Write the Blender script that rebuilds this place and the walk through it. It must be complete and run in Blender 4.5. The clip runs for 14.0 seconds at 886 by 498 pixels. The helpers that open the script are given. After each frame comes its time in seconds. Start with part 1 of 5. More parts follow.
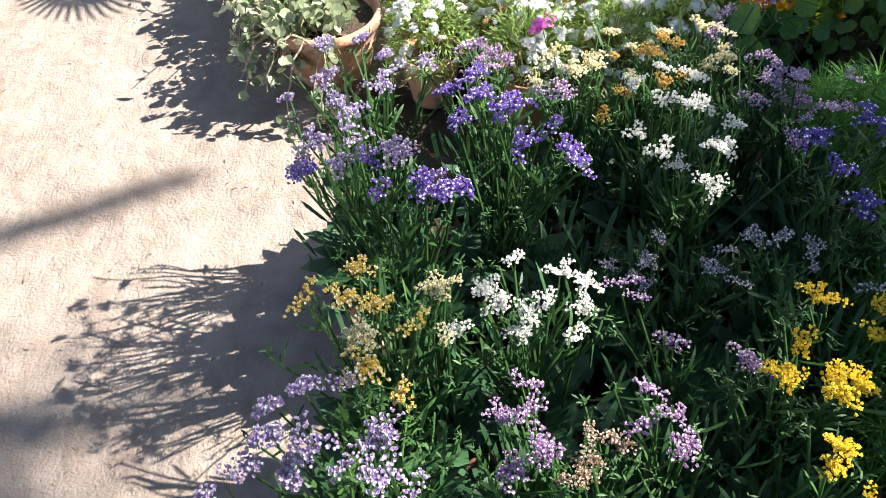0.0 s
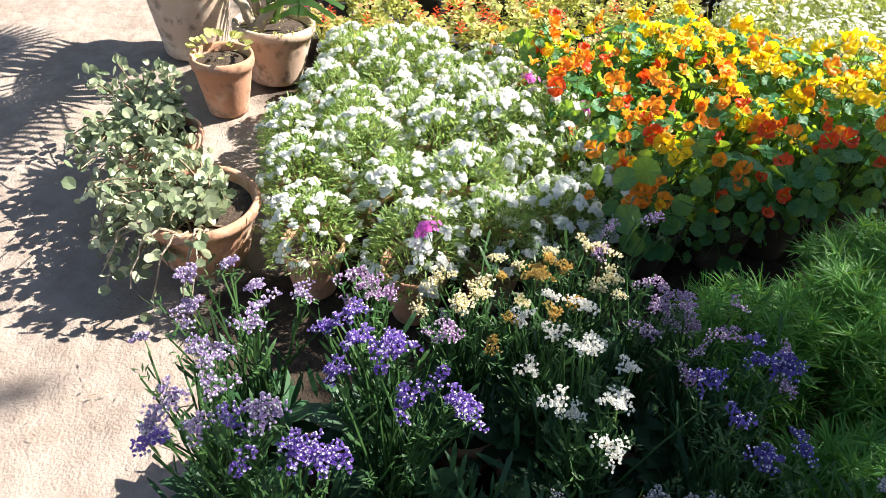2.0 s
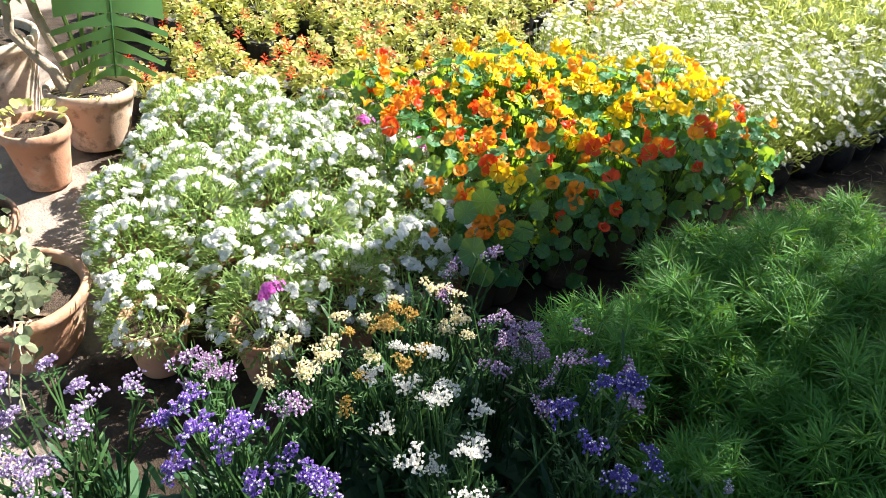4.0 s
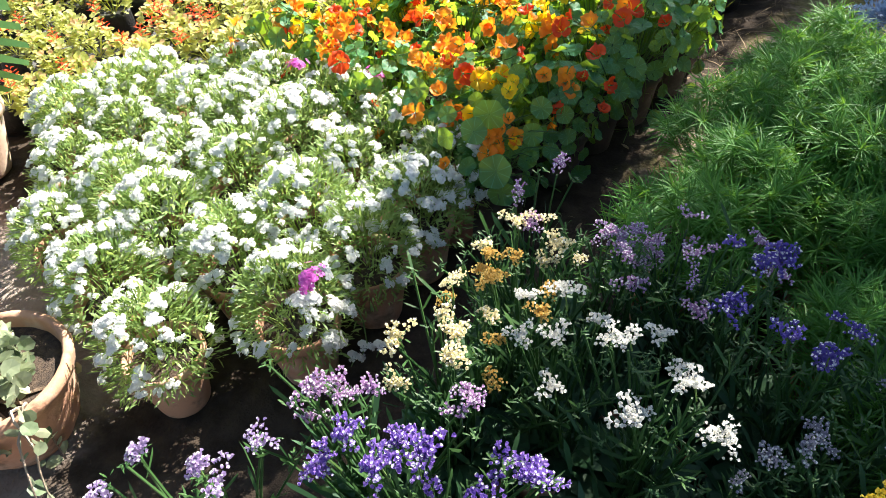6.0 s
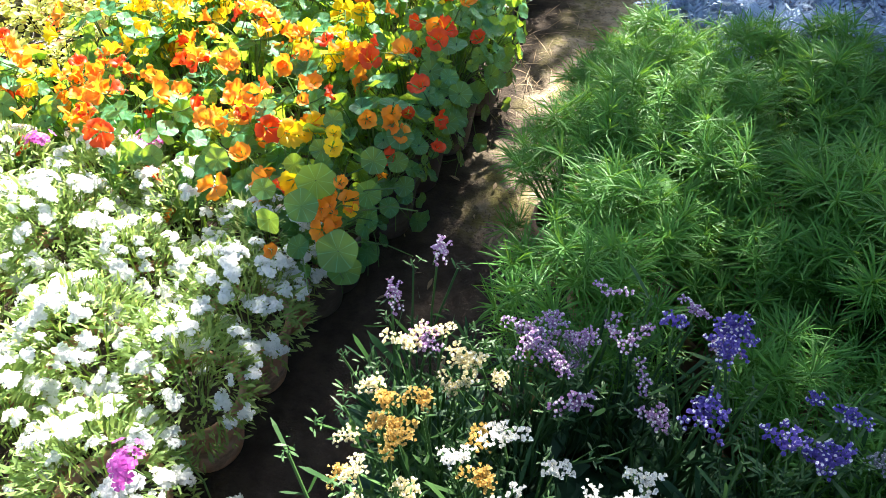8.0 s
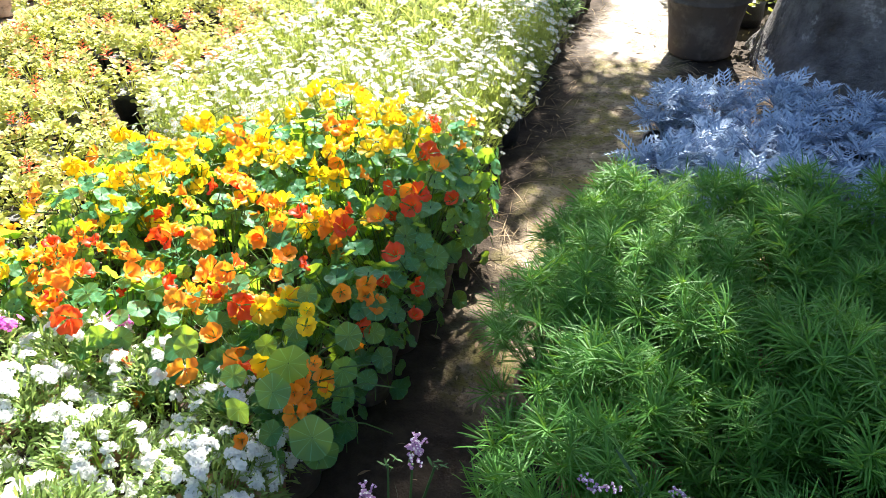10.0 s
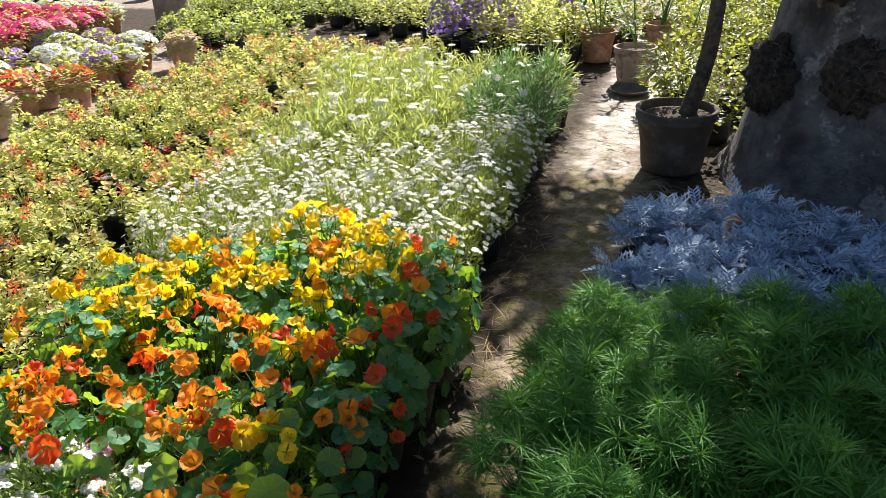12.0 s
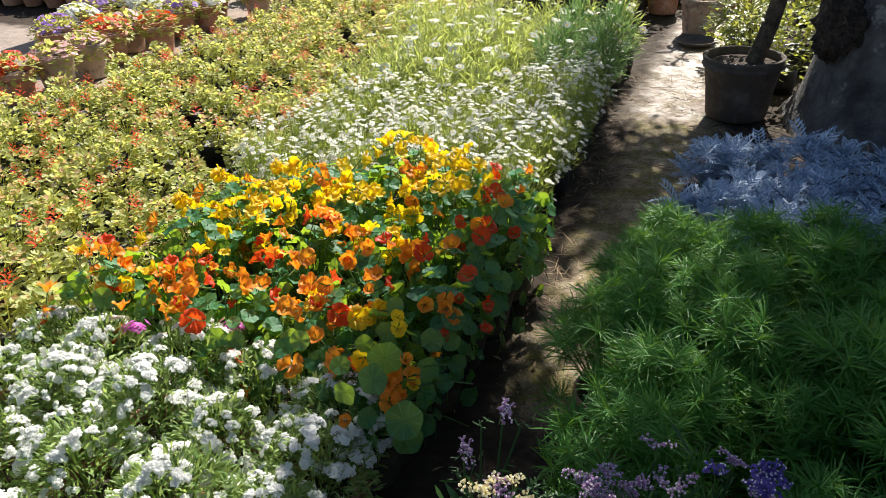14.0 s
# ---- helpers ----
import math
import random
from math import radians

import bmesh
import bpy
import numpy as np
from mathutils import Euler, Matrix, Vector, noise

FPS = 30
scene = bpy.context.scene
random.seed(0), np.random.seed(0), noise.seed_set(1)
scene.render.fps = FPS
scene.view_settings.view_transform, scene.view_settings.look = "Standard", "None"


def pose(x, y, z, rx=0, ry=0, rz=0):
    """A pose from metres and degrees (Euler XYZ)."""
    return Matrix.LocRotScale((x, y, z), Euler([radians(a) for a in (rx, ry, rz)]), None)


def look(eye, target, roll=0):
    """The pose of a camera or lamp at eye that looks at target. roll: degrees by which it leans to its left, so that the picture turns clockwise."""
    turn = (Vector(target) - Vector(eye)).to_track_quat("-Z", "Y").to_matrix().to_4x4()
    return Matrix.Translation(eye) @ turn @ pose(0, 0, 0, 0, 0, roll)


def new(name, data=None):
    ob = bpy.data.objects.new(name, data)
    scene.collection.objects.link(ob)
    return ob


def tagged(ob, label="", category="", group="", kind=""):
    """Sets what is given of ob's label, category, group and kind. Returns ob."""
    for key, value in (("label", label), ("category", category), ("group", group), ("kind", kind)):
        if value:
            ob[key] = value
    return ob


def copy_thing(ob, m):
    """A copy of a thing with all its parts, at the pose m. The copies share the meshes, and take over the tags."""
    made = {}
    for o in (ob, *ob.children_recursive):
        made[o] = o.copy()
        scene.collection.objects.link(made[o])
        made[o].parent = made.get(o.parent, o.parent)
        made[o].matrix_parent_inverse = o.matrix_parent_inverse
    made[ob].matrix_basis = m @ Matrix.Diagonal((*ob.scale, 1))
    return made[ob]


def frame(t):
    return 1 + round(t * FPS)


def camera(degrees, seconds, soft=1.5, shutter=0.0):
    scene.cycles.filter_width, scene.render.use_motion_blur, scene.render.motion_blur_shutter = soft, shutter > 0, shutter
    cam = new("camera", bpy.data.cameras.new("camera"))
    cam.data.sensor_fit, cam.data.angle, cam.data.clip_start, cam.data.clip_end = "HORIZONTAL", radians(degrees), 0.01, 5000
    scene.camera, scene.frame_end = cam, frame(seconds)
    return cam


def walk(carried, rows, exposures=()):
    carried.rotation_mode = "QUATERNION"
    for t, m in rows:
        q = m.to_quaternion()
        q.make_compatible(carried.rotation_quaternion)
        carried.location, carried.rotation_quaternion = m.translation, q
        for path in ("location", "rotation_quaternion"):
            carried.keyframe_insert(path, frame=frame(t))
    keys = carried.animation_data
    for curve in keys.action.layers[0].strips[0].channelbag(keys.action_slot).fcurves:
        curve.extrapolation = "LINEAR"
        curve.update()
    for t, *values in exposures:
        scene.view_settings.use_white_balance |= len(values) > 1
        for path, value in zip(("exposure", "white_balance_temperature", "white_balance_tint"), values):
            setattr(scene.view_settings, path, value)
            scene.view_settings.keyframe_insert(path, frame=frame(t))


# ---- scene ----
cam = camera(61.2, 14.0, 0.45)
PATH = [
    (0, (0.046, -0.002, 1.528), (-1.262, 0.231, 0.032), -3.6),
    (0.2, (0.014, -0.028, 1.531), (-1.334, 0.267, 0.083), -2.9),
    (0.3, (-0.015, -0.045, 1.542), (-1.376, 0.305, 0.119), -0.8),
    (0.5, (-0.061, -0.018, 1.557), (-1.459, 0.355, 0.176), 0.6),
    (1, (-0.146, 0.054, 1.574), (-1.591, 0.519, 0.271), 4.8),
    (1.5, (-0.183, 0.07, 1.598), (-1.651, 0.586, 0.341), 3.4),
    (2, (-0.193, 0.087, 1.603), (-1.636, 0.651, 0.338), 3.2),
    (2.5, (-0.206, 0.102, 1.601), (-1.607, 0.715, 0.313), 3.4),
    (3, (-0.224, 0.114, 1.606), (-1.603, 0.799, 0.33), 3.6),
    (3.5, (-0.224, 0.143, 1.615), (-1.588, 0.921, 0.377), 3.8),
    (4, (-0.214, 0.172, 1.629), (-1.555, 1.057, 0.437), 3.1),
    (4.2, (-0.207, 0.185, 1.637), (-1.531, 1.118, 0.464), 3.0),
    (6.3, (-0.725, -0.035, 1.519), (-1.665, 1.06, 0.134), -5.1),
    (6.5, (-0.789, -0.007, 1.528), (-1.647, 1.156, 0.145), -3.0),
    (7, (-0.959, 0.042, 1.521), (-1.585, 1.392, 0.185), -2.2),
    (7.5, (-0.974, 0.071, 1.504), (-1.416, 1.456, 0.131), -0.3),
    (8, (-0.968, 0.23, 1.429), (-1.504, 1.572, 0.046), -0.5),
    (8.5, (-0.987, 0.293, 1.436), (-1.576, 1.665, 0.105), -1.5),
    (9, (-0.979, 0.313, 1.462), (-1.573, 1.76, 0.216), -1.5),
    (9.2, (-0.977, 0.319, 1.471), (-1.573, 1.793, 0.258), -1.7),
    (11.3, (-0.96, 0.332, 1.52), (-1.523, 1.971, 0.522), -2.4),
    (11.5, (-0.956, 0.325, 1.532), (-1.525, 1.983, 0.569), -2.3),
    (12, (-0.952, 0.315, 1.544), (-1.533, 2.012, 0.659), -2.1),
    (12.5, (-0.949, 0.307, 1.553), (-1.552, 2.024, 0.723), -2.1),
    (13, (-0.951, 0.278, 1.544), (-1.581, 1.981, 0.705), -1.1),
    (13.5, (-0.944, 0.163, 1.54), (-1.583, 1.842, 0.661), -0.8),
    (14, (-0.969, 0.016, 1.54), (-1.655, 1.623, 0.566), -2.4),
]
EXPOSURES = [(0.0, 1.9), (1.5, 1.75), (4.0, 1.9), (6.3, 2.1), (7.0, 2.4), (7.5, 2.6), (9.2, 2.7), (11.3, 1.5), (12.5, 1.08), (13.5, 1.0), (14.0, 1.05)]
walk(cam, [(t, look(eye, target, roll)) for t, eye, target, roll in PATH], EXPOSURES)

# ---------------------------------------------------------------- light
SUN_EL = radians(41)
world = bpy.data.worlds.new("sky")
scene.world = world
world.use_nodes = True
wn = world.node_tree
sky = wn.nodes.new("ShaderNodeTexSky")
sky.sky_type, sky.sun_disc, sky.sun_elevation, sky.sun_rotation = "NISHITA", False, SUN_EL, 0.0
sky.dust_density, sky.ozone_density = 1.0, 1.0
wn.links.new(sky.outputs[0], wn.nodes["Background"].inputs[0])
wn.nodes["Background"].inputs[1].default_value = 0.05
sun = new("sun", bpy.data.lights.new("sun", "SUN"))
sun.data.energy, sun.data.angle, sun.data.color = 5.0, radians(0.5), (1.0, 0.95, 0.86)
sun.matrix_world = look((0.0, 30 * math.cos(SUN_EL), 30 * math.sin(SUN_EL)), (0, 0, 0))

rng = np.random.default_rng(7)


# ---------------------------------------------------------------- materials
def node_mat(name):
    m = bpy.data.materials.new(name)
    m.use_nodes = True
    nt = m.node_tree
    return m, nt, nt.nodes["Principled BSDF"], nt.nodes["Material Output"]


def ramp_mix(nt, fac, c1, c2):
    mx = nt.nodes.new("ShaderNodeMix")
    mx.data_type = "RGBA"
    nt.links.new(fac, mx.inputs[0])
    for slot, c in ((6, c1), (7, c2)):
        if isinstance(c, tuple):
            mx.inputs[slot].default_value = (*c, 1)
        else:
            nt.links.new(c, mx.inputs[slot])
    return mx.outputs[2]


def noise_tex(nt, scale, detail=4, coord="Object", rough=0.6):
    tc = nt.nodes.new("ShaderNodeTexCoord")
    tx = nt.nodes.new("ShaderNodeTexNoise")
    tx.inputs["Scale"].default_value, tx.inputs["Detail"].default_value = scale, detail
    tx.inputs["Roughness"].default_value = rough
    nt.links.new(tc.outputs[coord], tx.inputs["Vector"])
    return tx.outputs["Fac"]


def sharpen(nt, fac, lo, hi):
    mr = nt.nodes.new("ShaderNodeMapRange")
    mr.inputs["From Min"].default_value, mr.inputs["From Max"].default_value = lo, hi
    mr.interpolation_type = "SMOOTHSTEP"
    nt.links.new(fac, mr.inputs["Value"])
    return mr.outputs["Result"]


def math_node(nt, op, a, b):
    n = nt.nodes.new("ShaderNodeMath")
    n.operation = op
    for i, val in enumerate((a, b)):
        if isinstance(val, (int, float)):
            n.inputs[i].default_value = val
        else:
            nt.links.new(val, n.inputs[i])
    return n.outputs[0]


def bump(nt, bsdf, fac, strength, dist=0.01):
    b = nt.nodes.new("ShaderNodeBump")
    b.inputs["Strength"].default_value, b.inputs["Distance"].default_value = strength, dist
    nt.links.new(fac, b.inputs["Height"])
    nt.links.new(b.outputs[0], bsdf.inputs["Normal"])


def petal_mat(name, c1, c2, through_light=0.35, rough=0.5, glow=None, grain=60, veins=0):
    """Thin plant matter: two colours varied leaf by leaf, light passing through."""
    m, nt, bsdf, out = node_mat(name)
    geo = nt.nodes.new("ShaderNodeNewGeometry")
    info = nt.nodes.new("ShaderNodeObjectInfo")
    fac = math_node(nt, "FRACT", math_node(nt, "ADD", geo.outputs["Random Per Island"], info.outputs["Random"]), 0.0)
    n = noise_tex(nt, grain, 3)
    fac = math_node(nt, "ADD", math_node(nt, "MULTIPLY", fac, 0.75), math_node(nt, "MULTIPLY", n, 0.35))
    col = ramp_mix(nt, fac, c1, c2)
    if veins:
        at = nt.nodes.new("ShaderNodeAttribute")
        at.attribute_name = "lp"
        sep = nt.nodes.new("ShaderNodeSeparateXYZ")
        nt.links.new(at.outputs["Vector"], sep.inputs[0])
        if veins == 1:      # nerves running out from the middle
            ang = math_node(nt, "ARCTAN2", sep.outputs[1], sep.outputs[0])
            w = math_node(nt, "ABSOLUTE", math_node(nt, "SINE", math_node(nt, "MULTIPLY", ang, 4.5), 0.0), 0.0)
            line = sharpen(nt, w, 0.24, 0.03)
            col = ramp_mix(nt, math_node(nt, "MULTIPLY", line, 0.55), col, tuple(min(1, v * 2.2 + 0.06) for v in c2))
        else:               # darker throat
            r = math_node(nt, "SQRT", math_node(nt, "ADD", math_node(nt, "MULTIPLY", sep.outputs[0], sep.outputs[0]), math_node(nt, "MULTIPLY", sep.outputs[1], sep.outputs[1])), 0.0)
            col = ramp_mix(nt, sharpen(nt, r, 0.32, 0.08), col, (c1[0] * 0.55, c1[1] * 0.3, c1[2] * 0.3))
    nt.links.new(col, bsdf.inputs["Base Color"])
    bsdf.inputs["Roughness"].default_value = rough
    bsdf.inputs["Specular IOR Level"].default_value = 0.35
    tr = nt.nodes.new("ShaderNodeBsdfTranslucent")
    if glow:
        nt.links.new(ramp_mix(nt, fac, glow, tuple(v * 0.8 for v in glow)), tr.inputs[0])
    else:
        nt.links.new(col, tr.inputs[0])
    mx = nt.nodes.new("ShaderNodeMixShader")
    mx.inputs[0].default_value = through_light
    nt.links.new(bsdf.outputs[0], mx.inputs[1])
    nt.links.new(tr.outputs[0], mx.inputs[2])
    nt.links.new(mx.outputs[0], out.inputs[0])
    return m


def terracotta_mat(name, c1, c2, pale):
    m, nt, bsdf, out = node_mat(name)
    info = nt.nodes.new("ShaderNodeObjectInfo")
    col = ramp_mix(nt, info.outputs["Random"], c1, c2)
    big = sharpen(nt, noise_tex(nt, 9, 5), 0.45, 0.7)
    col = ramp_mix(nt, math_node(nt, "MULTIPLY", big, 0.65), col, pale)
    dirt = sharpen(nt, noise_tex(nt, 16, 6), 0.5, 0.68)
    col = ramp_mix(nt, math_node(nt, "MULTIPLY", dirt, 0.6), col, (0.06, 0.045, 0.03))
    nt.links.new(col, bsdf.inputs["Base Color"])
    bsdf.inputs["Roughness"].default_value = 0.9
    bump(nt, bsdf, noise_tex(nt, 90, 5), 0.5, 0.004)
    return m


def rough_mat(name, c1, c2, scale=20, rough=0.95, strength=0.6, dist=0.01, c3=None, c4=None):
    m, nt, bsdf, out = node_mat(name)
    n = noise_tex(nt, scale, 6)
    col = ramp_mix(nt, sharpen(nt, n, 0.3, 0.7), c1, c2)
    if c3:
        col = ramp_mix(nt, sharpen(nt, noise_tex(nt, scale * 0.23, 5), 0.5, 0.66), col, c3)
    if c4:
        col = ramp_mix(nt, math_node(nt, "MULTIPLY", sharpen(nt, noise_tex(nt, scale * 0.6, 7, rough=0.75), 0.54, 0.62), 0.75), col, c4)
    nt.links.new(col, bsdf.inputs["Base Color"])
    bsdf.inputs["Roughness"].default_value = rough
    bump(nt, bsdf, noise_tex(nt, scale * 3, 6), strength, dist)
    return m


def box_mask(nt, sep, x0, x1, y0, y1, soft, wob):
    """1 inside the rectangle of the plan, with a wandering edge."""
    fx = math_node(nt, "ADD", sep.outputs[0], wob)
    fy = math_node(nt, "ADD", sep.outputs[1], wob)
    a = math_node(nt, "MULTIPLY", sharpen(nt, fx, x0 - soft, x0 + soft), sharpen(nt, fx, x1 + soft, x1 - soft))
    b = math_node(nt, "MULTIPLY", sharpen(nt, fy, y0 - soft, y0 + soft), sharpen(nt, fy, y1 + soft, y1 - soft))
    return math_node(nt, "MULTIPLY", a, b)


def ground_mat():
    m, nt, bsdf, out = node_mat("trodden_earth")
    tc = nt.nodes.new("ShaderNodeTexCoord")
    sep = nt.nodes.new("ShaderNodeSeparateXYZ")
    nt.links.new(tc.outputs["Object"], sep.inputs[0])
    wob = math_node(nt, "MULTIPLY", math_node(nt, "SUBTRACT", noise_tex(nt, 5, 5), 0.5), 0.35)
    fine, mid, big = noise_tex(nt, 120, 6), noise_tex(nt, 14, 6), noise_tex(nt, 1.6, 4)
    pale = ramp_mix(nt, sharpen(nt, mid, 0.3, 0.7), (0.33, 0.272, 0.232), (0.25, 0.197, 0.164))
    pale = ramp_mix(nt, sharpen(nt, big, 0.45, 0.7), pale, (0.36, 0.292, 0.252))
    pale = ramp_mix(nt, math_node(nt, "MULTIPLY", sharpen(nt, fine, 0.58, 0.72), 0.5), pale, (0.22, 0.15, 0.10))
    # moist bed soil, darkened further to hold the shade between pots and beds
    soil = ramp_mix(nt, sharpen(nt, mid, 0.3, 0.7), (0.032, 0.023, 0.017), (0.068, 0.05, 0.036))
    lane = ramp_mix(nt, sharpen(nt, mid, 0.35, 0.65), (0.19, 0.145, 0.095), (0.36, 0.285, 0.19))
    # yellow moss; its speckle also puts dappled sunlight into the lane's colour
    moss_dapple = sharpen(nt, noise_tex(nt, 5.5, 8, rough=0.72), 0.45, 0.56)
    lane = ramp_mix(nt, math_node(nt, "MULTIPLY", moss_dapple, 0.8), lane, (0.17, 0.15, 0.03))
    crumbs = sharpen(nt, noise_tex(nt, 55, 7, rough=0.75), 0.53, 0.60)
    lane = ramp_mix(nt, math_node(nt, "MULTIPLY", crumbs, 0.7), lane, (0.04, 0.03, 0.02))
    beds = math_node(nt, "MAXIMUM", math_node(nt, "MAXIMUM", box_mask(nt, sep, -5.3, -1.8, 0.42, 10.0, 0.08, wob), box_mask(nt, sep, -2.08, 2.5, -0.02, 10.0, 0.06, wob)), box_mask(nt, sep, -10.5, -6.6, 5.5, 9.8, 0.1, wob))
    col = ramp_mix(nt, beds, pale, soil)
    walkway = box_mask(nt, sep, -1.52, -1.10, 1.70, 4.6, 0.10, wob)
    col = ramp_mix(nt, walkway, col, lane)
    # far lane in paler earth: the sunlit stretch is put into the colour
    dry = box_mask(nt, sep, -1.60, -1.16, 4.45, 9.5, 0.12, wob)
    col = ramp_mix(nt, dry, col, ramp_mix(nt, math_node(nt, "MULTIPLY", moss_dapple, 0.5), pale, (0.16, 0.13, 0.06)))
    nt.links.new(col, bsdf.inputs["Base Color"])
    # the lane is damp and trodden smooth
    damp = math_node(nt, "MULTIPLY", math_node(nt, "MAXIMUM", math_node(nt, "MULTIPLY", walkway, 0.35), dry), sharpen(nt, noise_tex(nt, 7, 6, rough=0.7), 0.35, 0.6))
    nt.links.new(math_node(nt, "SUBTRACT", 0.95, math_node(nt, "MULTIPLY", damp, 0.45)), bsdf.inputs["Roughness"])
    nt.links.new(math_node(nt, "ADD", 0.2, math_node(nt, "MULTIPLY", damp, 0.5)), bsdf.inputs["Specular IOR Level"])
    hgt = math_node(nt, "ADD", mid, math_node(nt, "MULTIPLY", fine, 0.35))
    bump(nt, bsdf, hgt, 0.8, 0.02)
    return m


M_GROUND = ground_mat()
M_POT = terracotta_mat("terracotta", (0.38, 0.17, 0.10), (0.54, 0.30, 0.19), (0.60, 0.45, 0.35))
M_POTPALE = terracotta_mat("weathered_terracotta", (0.50, 0.33, 0.24), (0.55, 0.42, 0.33), (0.62, 0.56, 0.48))
M_DARKPOT = terracotta_mat("dark_weathered_pot", (0.07, 0.055, 0.045), (0.11, 0.085, 0.07), (0.22, 0.185, 0.15))
M_SOIL = rough_mat("potting_soil", (0.03, 0.02, 0.014), (0.09, 0.06, 0.04), 60, strength=0.9)
M_BAG = rough_mat("black_nursery_bag", (0.012, 0.012, 0.013), (0.03, 0.03, 0.03), 30, rough=0.5)
M_STEM = petal_mat("green_stem", (0.045, 0.11, 0.025), (0.18, 0.29, 0.08), 0.3)
M_STATSTEM = petal_mat("statice_stem", (0.018, 0.06, 0.018), (0.075, 0.165, 0.045), 0.3)
M_STATLEAF = petal_mat("statice_leaf", (0.02, 0.065, 0.028), (0.05, 0.12, 0.05), 0.2)
M_IBLEAF = petal_mat("candytuft_leaf", (0.04, 0.13, 0.032), (0.36, 0.47, 0.17), 0.46, 0.5, (0.52, 0.66, 0.16))
M_NASLEAF = petal_mat("nasturtium_leaf", (0.017, 0.105, 0.046), (0.052, 0.23, 0.10), 0.42, 0.55, (0.48, 0.70, 0.04), 25, 1)
M_COSLEAF = petal_mat("feathery_leaf", (0.022, 0.10, 0.016), (0.115, 0.32, 0.05), 0.32, 0.55, (0.24, 0.46, 0.04))
M_DUSTY = petal_mat("silver_felt_leaf", (0.19, 0.27, 0.41), (0.58, 0.68, 0.80), 0.1, 0.9)
M_SALVIA = petal_mat("lime_leaf", (0.085, 0.15, 0.025), (0.66, 0.67, 0.28), 0.5, 0.5, (0.80, 0.80, 0.20))
M_SHRUBLEAF = petal_mat("mid_green_leaf", (0.06, 0.11, 0.02), (0.38, 0.41, 0.10), 0.45, 0.4, (0.52, 0.54, 0.08))
M_SALVIARED = petal_mat("reddish_leaf", (0.60, 0.32, 0.15), (0.72, 0.54, 0.30), 0.5)
M_DAISYLEAF = petal_mat("daisy_leaf", (0.09, 0.17, 0.03), (0.44, 0.50, 0.18), 0.5, 0.5, (0.64, 0.70, 0.16))
M_DARKLEAF = petal_mat("dark_strap_leaf", (0.05, 0.14, 0.03), (0.26, 0.40, 0.12), 0.4)
M_BUSHLEAF = petal_mat("grey_green_leaf", (0.02, 0.07, 0.022), (0.60, 0.65, 0.42), 0.35, 0.38)
M_PALM = petal_mat("palm_leaf", (0.03, 0.11, 0.045), (0.08, 0.2, 0.07), 0.3, 0.4, (0.30, 0.45, 0.04))
M_TREELEAF = petal_mat("tree_leaf", (0.05, 0.10, 0.03), (0.10, 0.17, 0.05), 0.3)
M_LITTER = petal_mat("dry_leaf", (0.20, 0.13, 0.07), (0.42, 0.31, 0.19), 0.1, 0.8)
M_TWIG = rough_mat("dry_twig", (0.12, 0.08, 0.05), (0.3, 0.22, 0.15), 50)
M_BARK = rough_mat("pale_smooth_bark", (0.095, 0.086, 0.088), (0.22, 0.205, 0.20), 9, strength=1.0, dist=0.06, c3=(0.05, 0.038, 0.033), c4=(0.42, 0.40, 0.385))
M_STEMBARK = rough_mat("young_bark", (0.05, 0.038, 0.026), (0.16, 0.12, 0.085), 22, strength=0.9, dist=0.02)
M_BURL = rough_mat("burl_bark", (0.025, 0.018, 0.015), (0.13, 0.09, 0.07), 34, strength=1.0, dist=0.05)
M_POST = rough_mat("grey_wood", (0.23, 0.18, 0.13), (0.42, 0.34, 0.26), 9, strength=0.8, dist=0.02)
M_KERB = rough_mat("worn_concrete", (0.50, 0.46, 0.41), (0.66, 0.62, 0.56), 12)
M_WHITE = petal_mat("white_petal", (0.82, 0.82, 0.80), (0.90, 0.90, 0.87), 0.5)
M_EYE = petal_mat("yellow_disc", (0.70, 0.45, 0.03), (0.8, 0.55, 0.05), 0.1)
M_CAL = {
    "lilac": petal_mat("lilac_calyx", (0.37, 0.27, 0.48), (0.54, 0.43, 0.62), 0.3),
    "violet": petal_mat("violet_calyx", (0.17, 0.09, 0.42), (0.36, 0.23, 0.62), 0.3),
    "blue": petal_mat("blue_violet_calyx", (0.12, 0.085, 0.36), (0.22, 0.17, 0.53), 0.3),
    "mauve": petal_mat("mauve_calyx", (0.38, 0.22, 0.42), (0.58, 0.40, 0.60), 0.3),
    "white": petal_mat("white_calyx", (0.76, 0.74, 0.68), (0.86, 0.85, 0.80), 0.3),
    "cream": petal_mat("cream_calyx", (0.72, 0.64, 0.36), (0.80, 0.74, 0.52), 0.3),
    "gold": petal_mat("gold_calyx", (0.60, 0.40, 0.10), (0.74, 0.56, 0.22), 0.3),
    "amber": petal_mat("amber_calyx", (0.66, 0.48, 0.09), (0.80, 0.66, 0.24), 0.3),
    "yellow": petal_mat("yellow_calyx", (0.78, 0.58, 0.05), (0.85, 0.70, 0.12), 0.3),
    "pale": petal_mat("pale_calyx", (0.30, 0.28, 0.36), (0.48, 0.46, 0.50), 0.3),
    "brown": petal_mat("faded_calyx", (0.36, 0.24, 0.16), (0.55, 0.42, 0.30), 0.3),
}
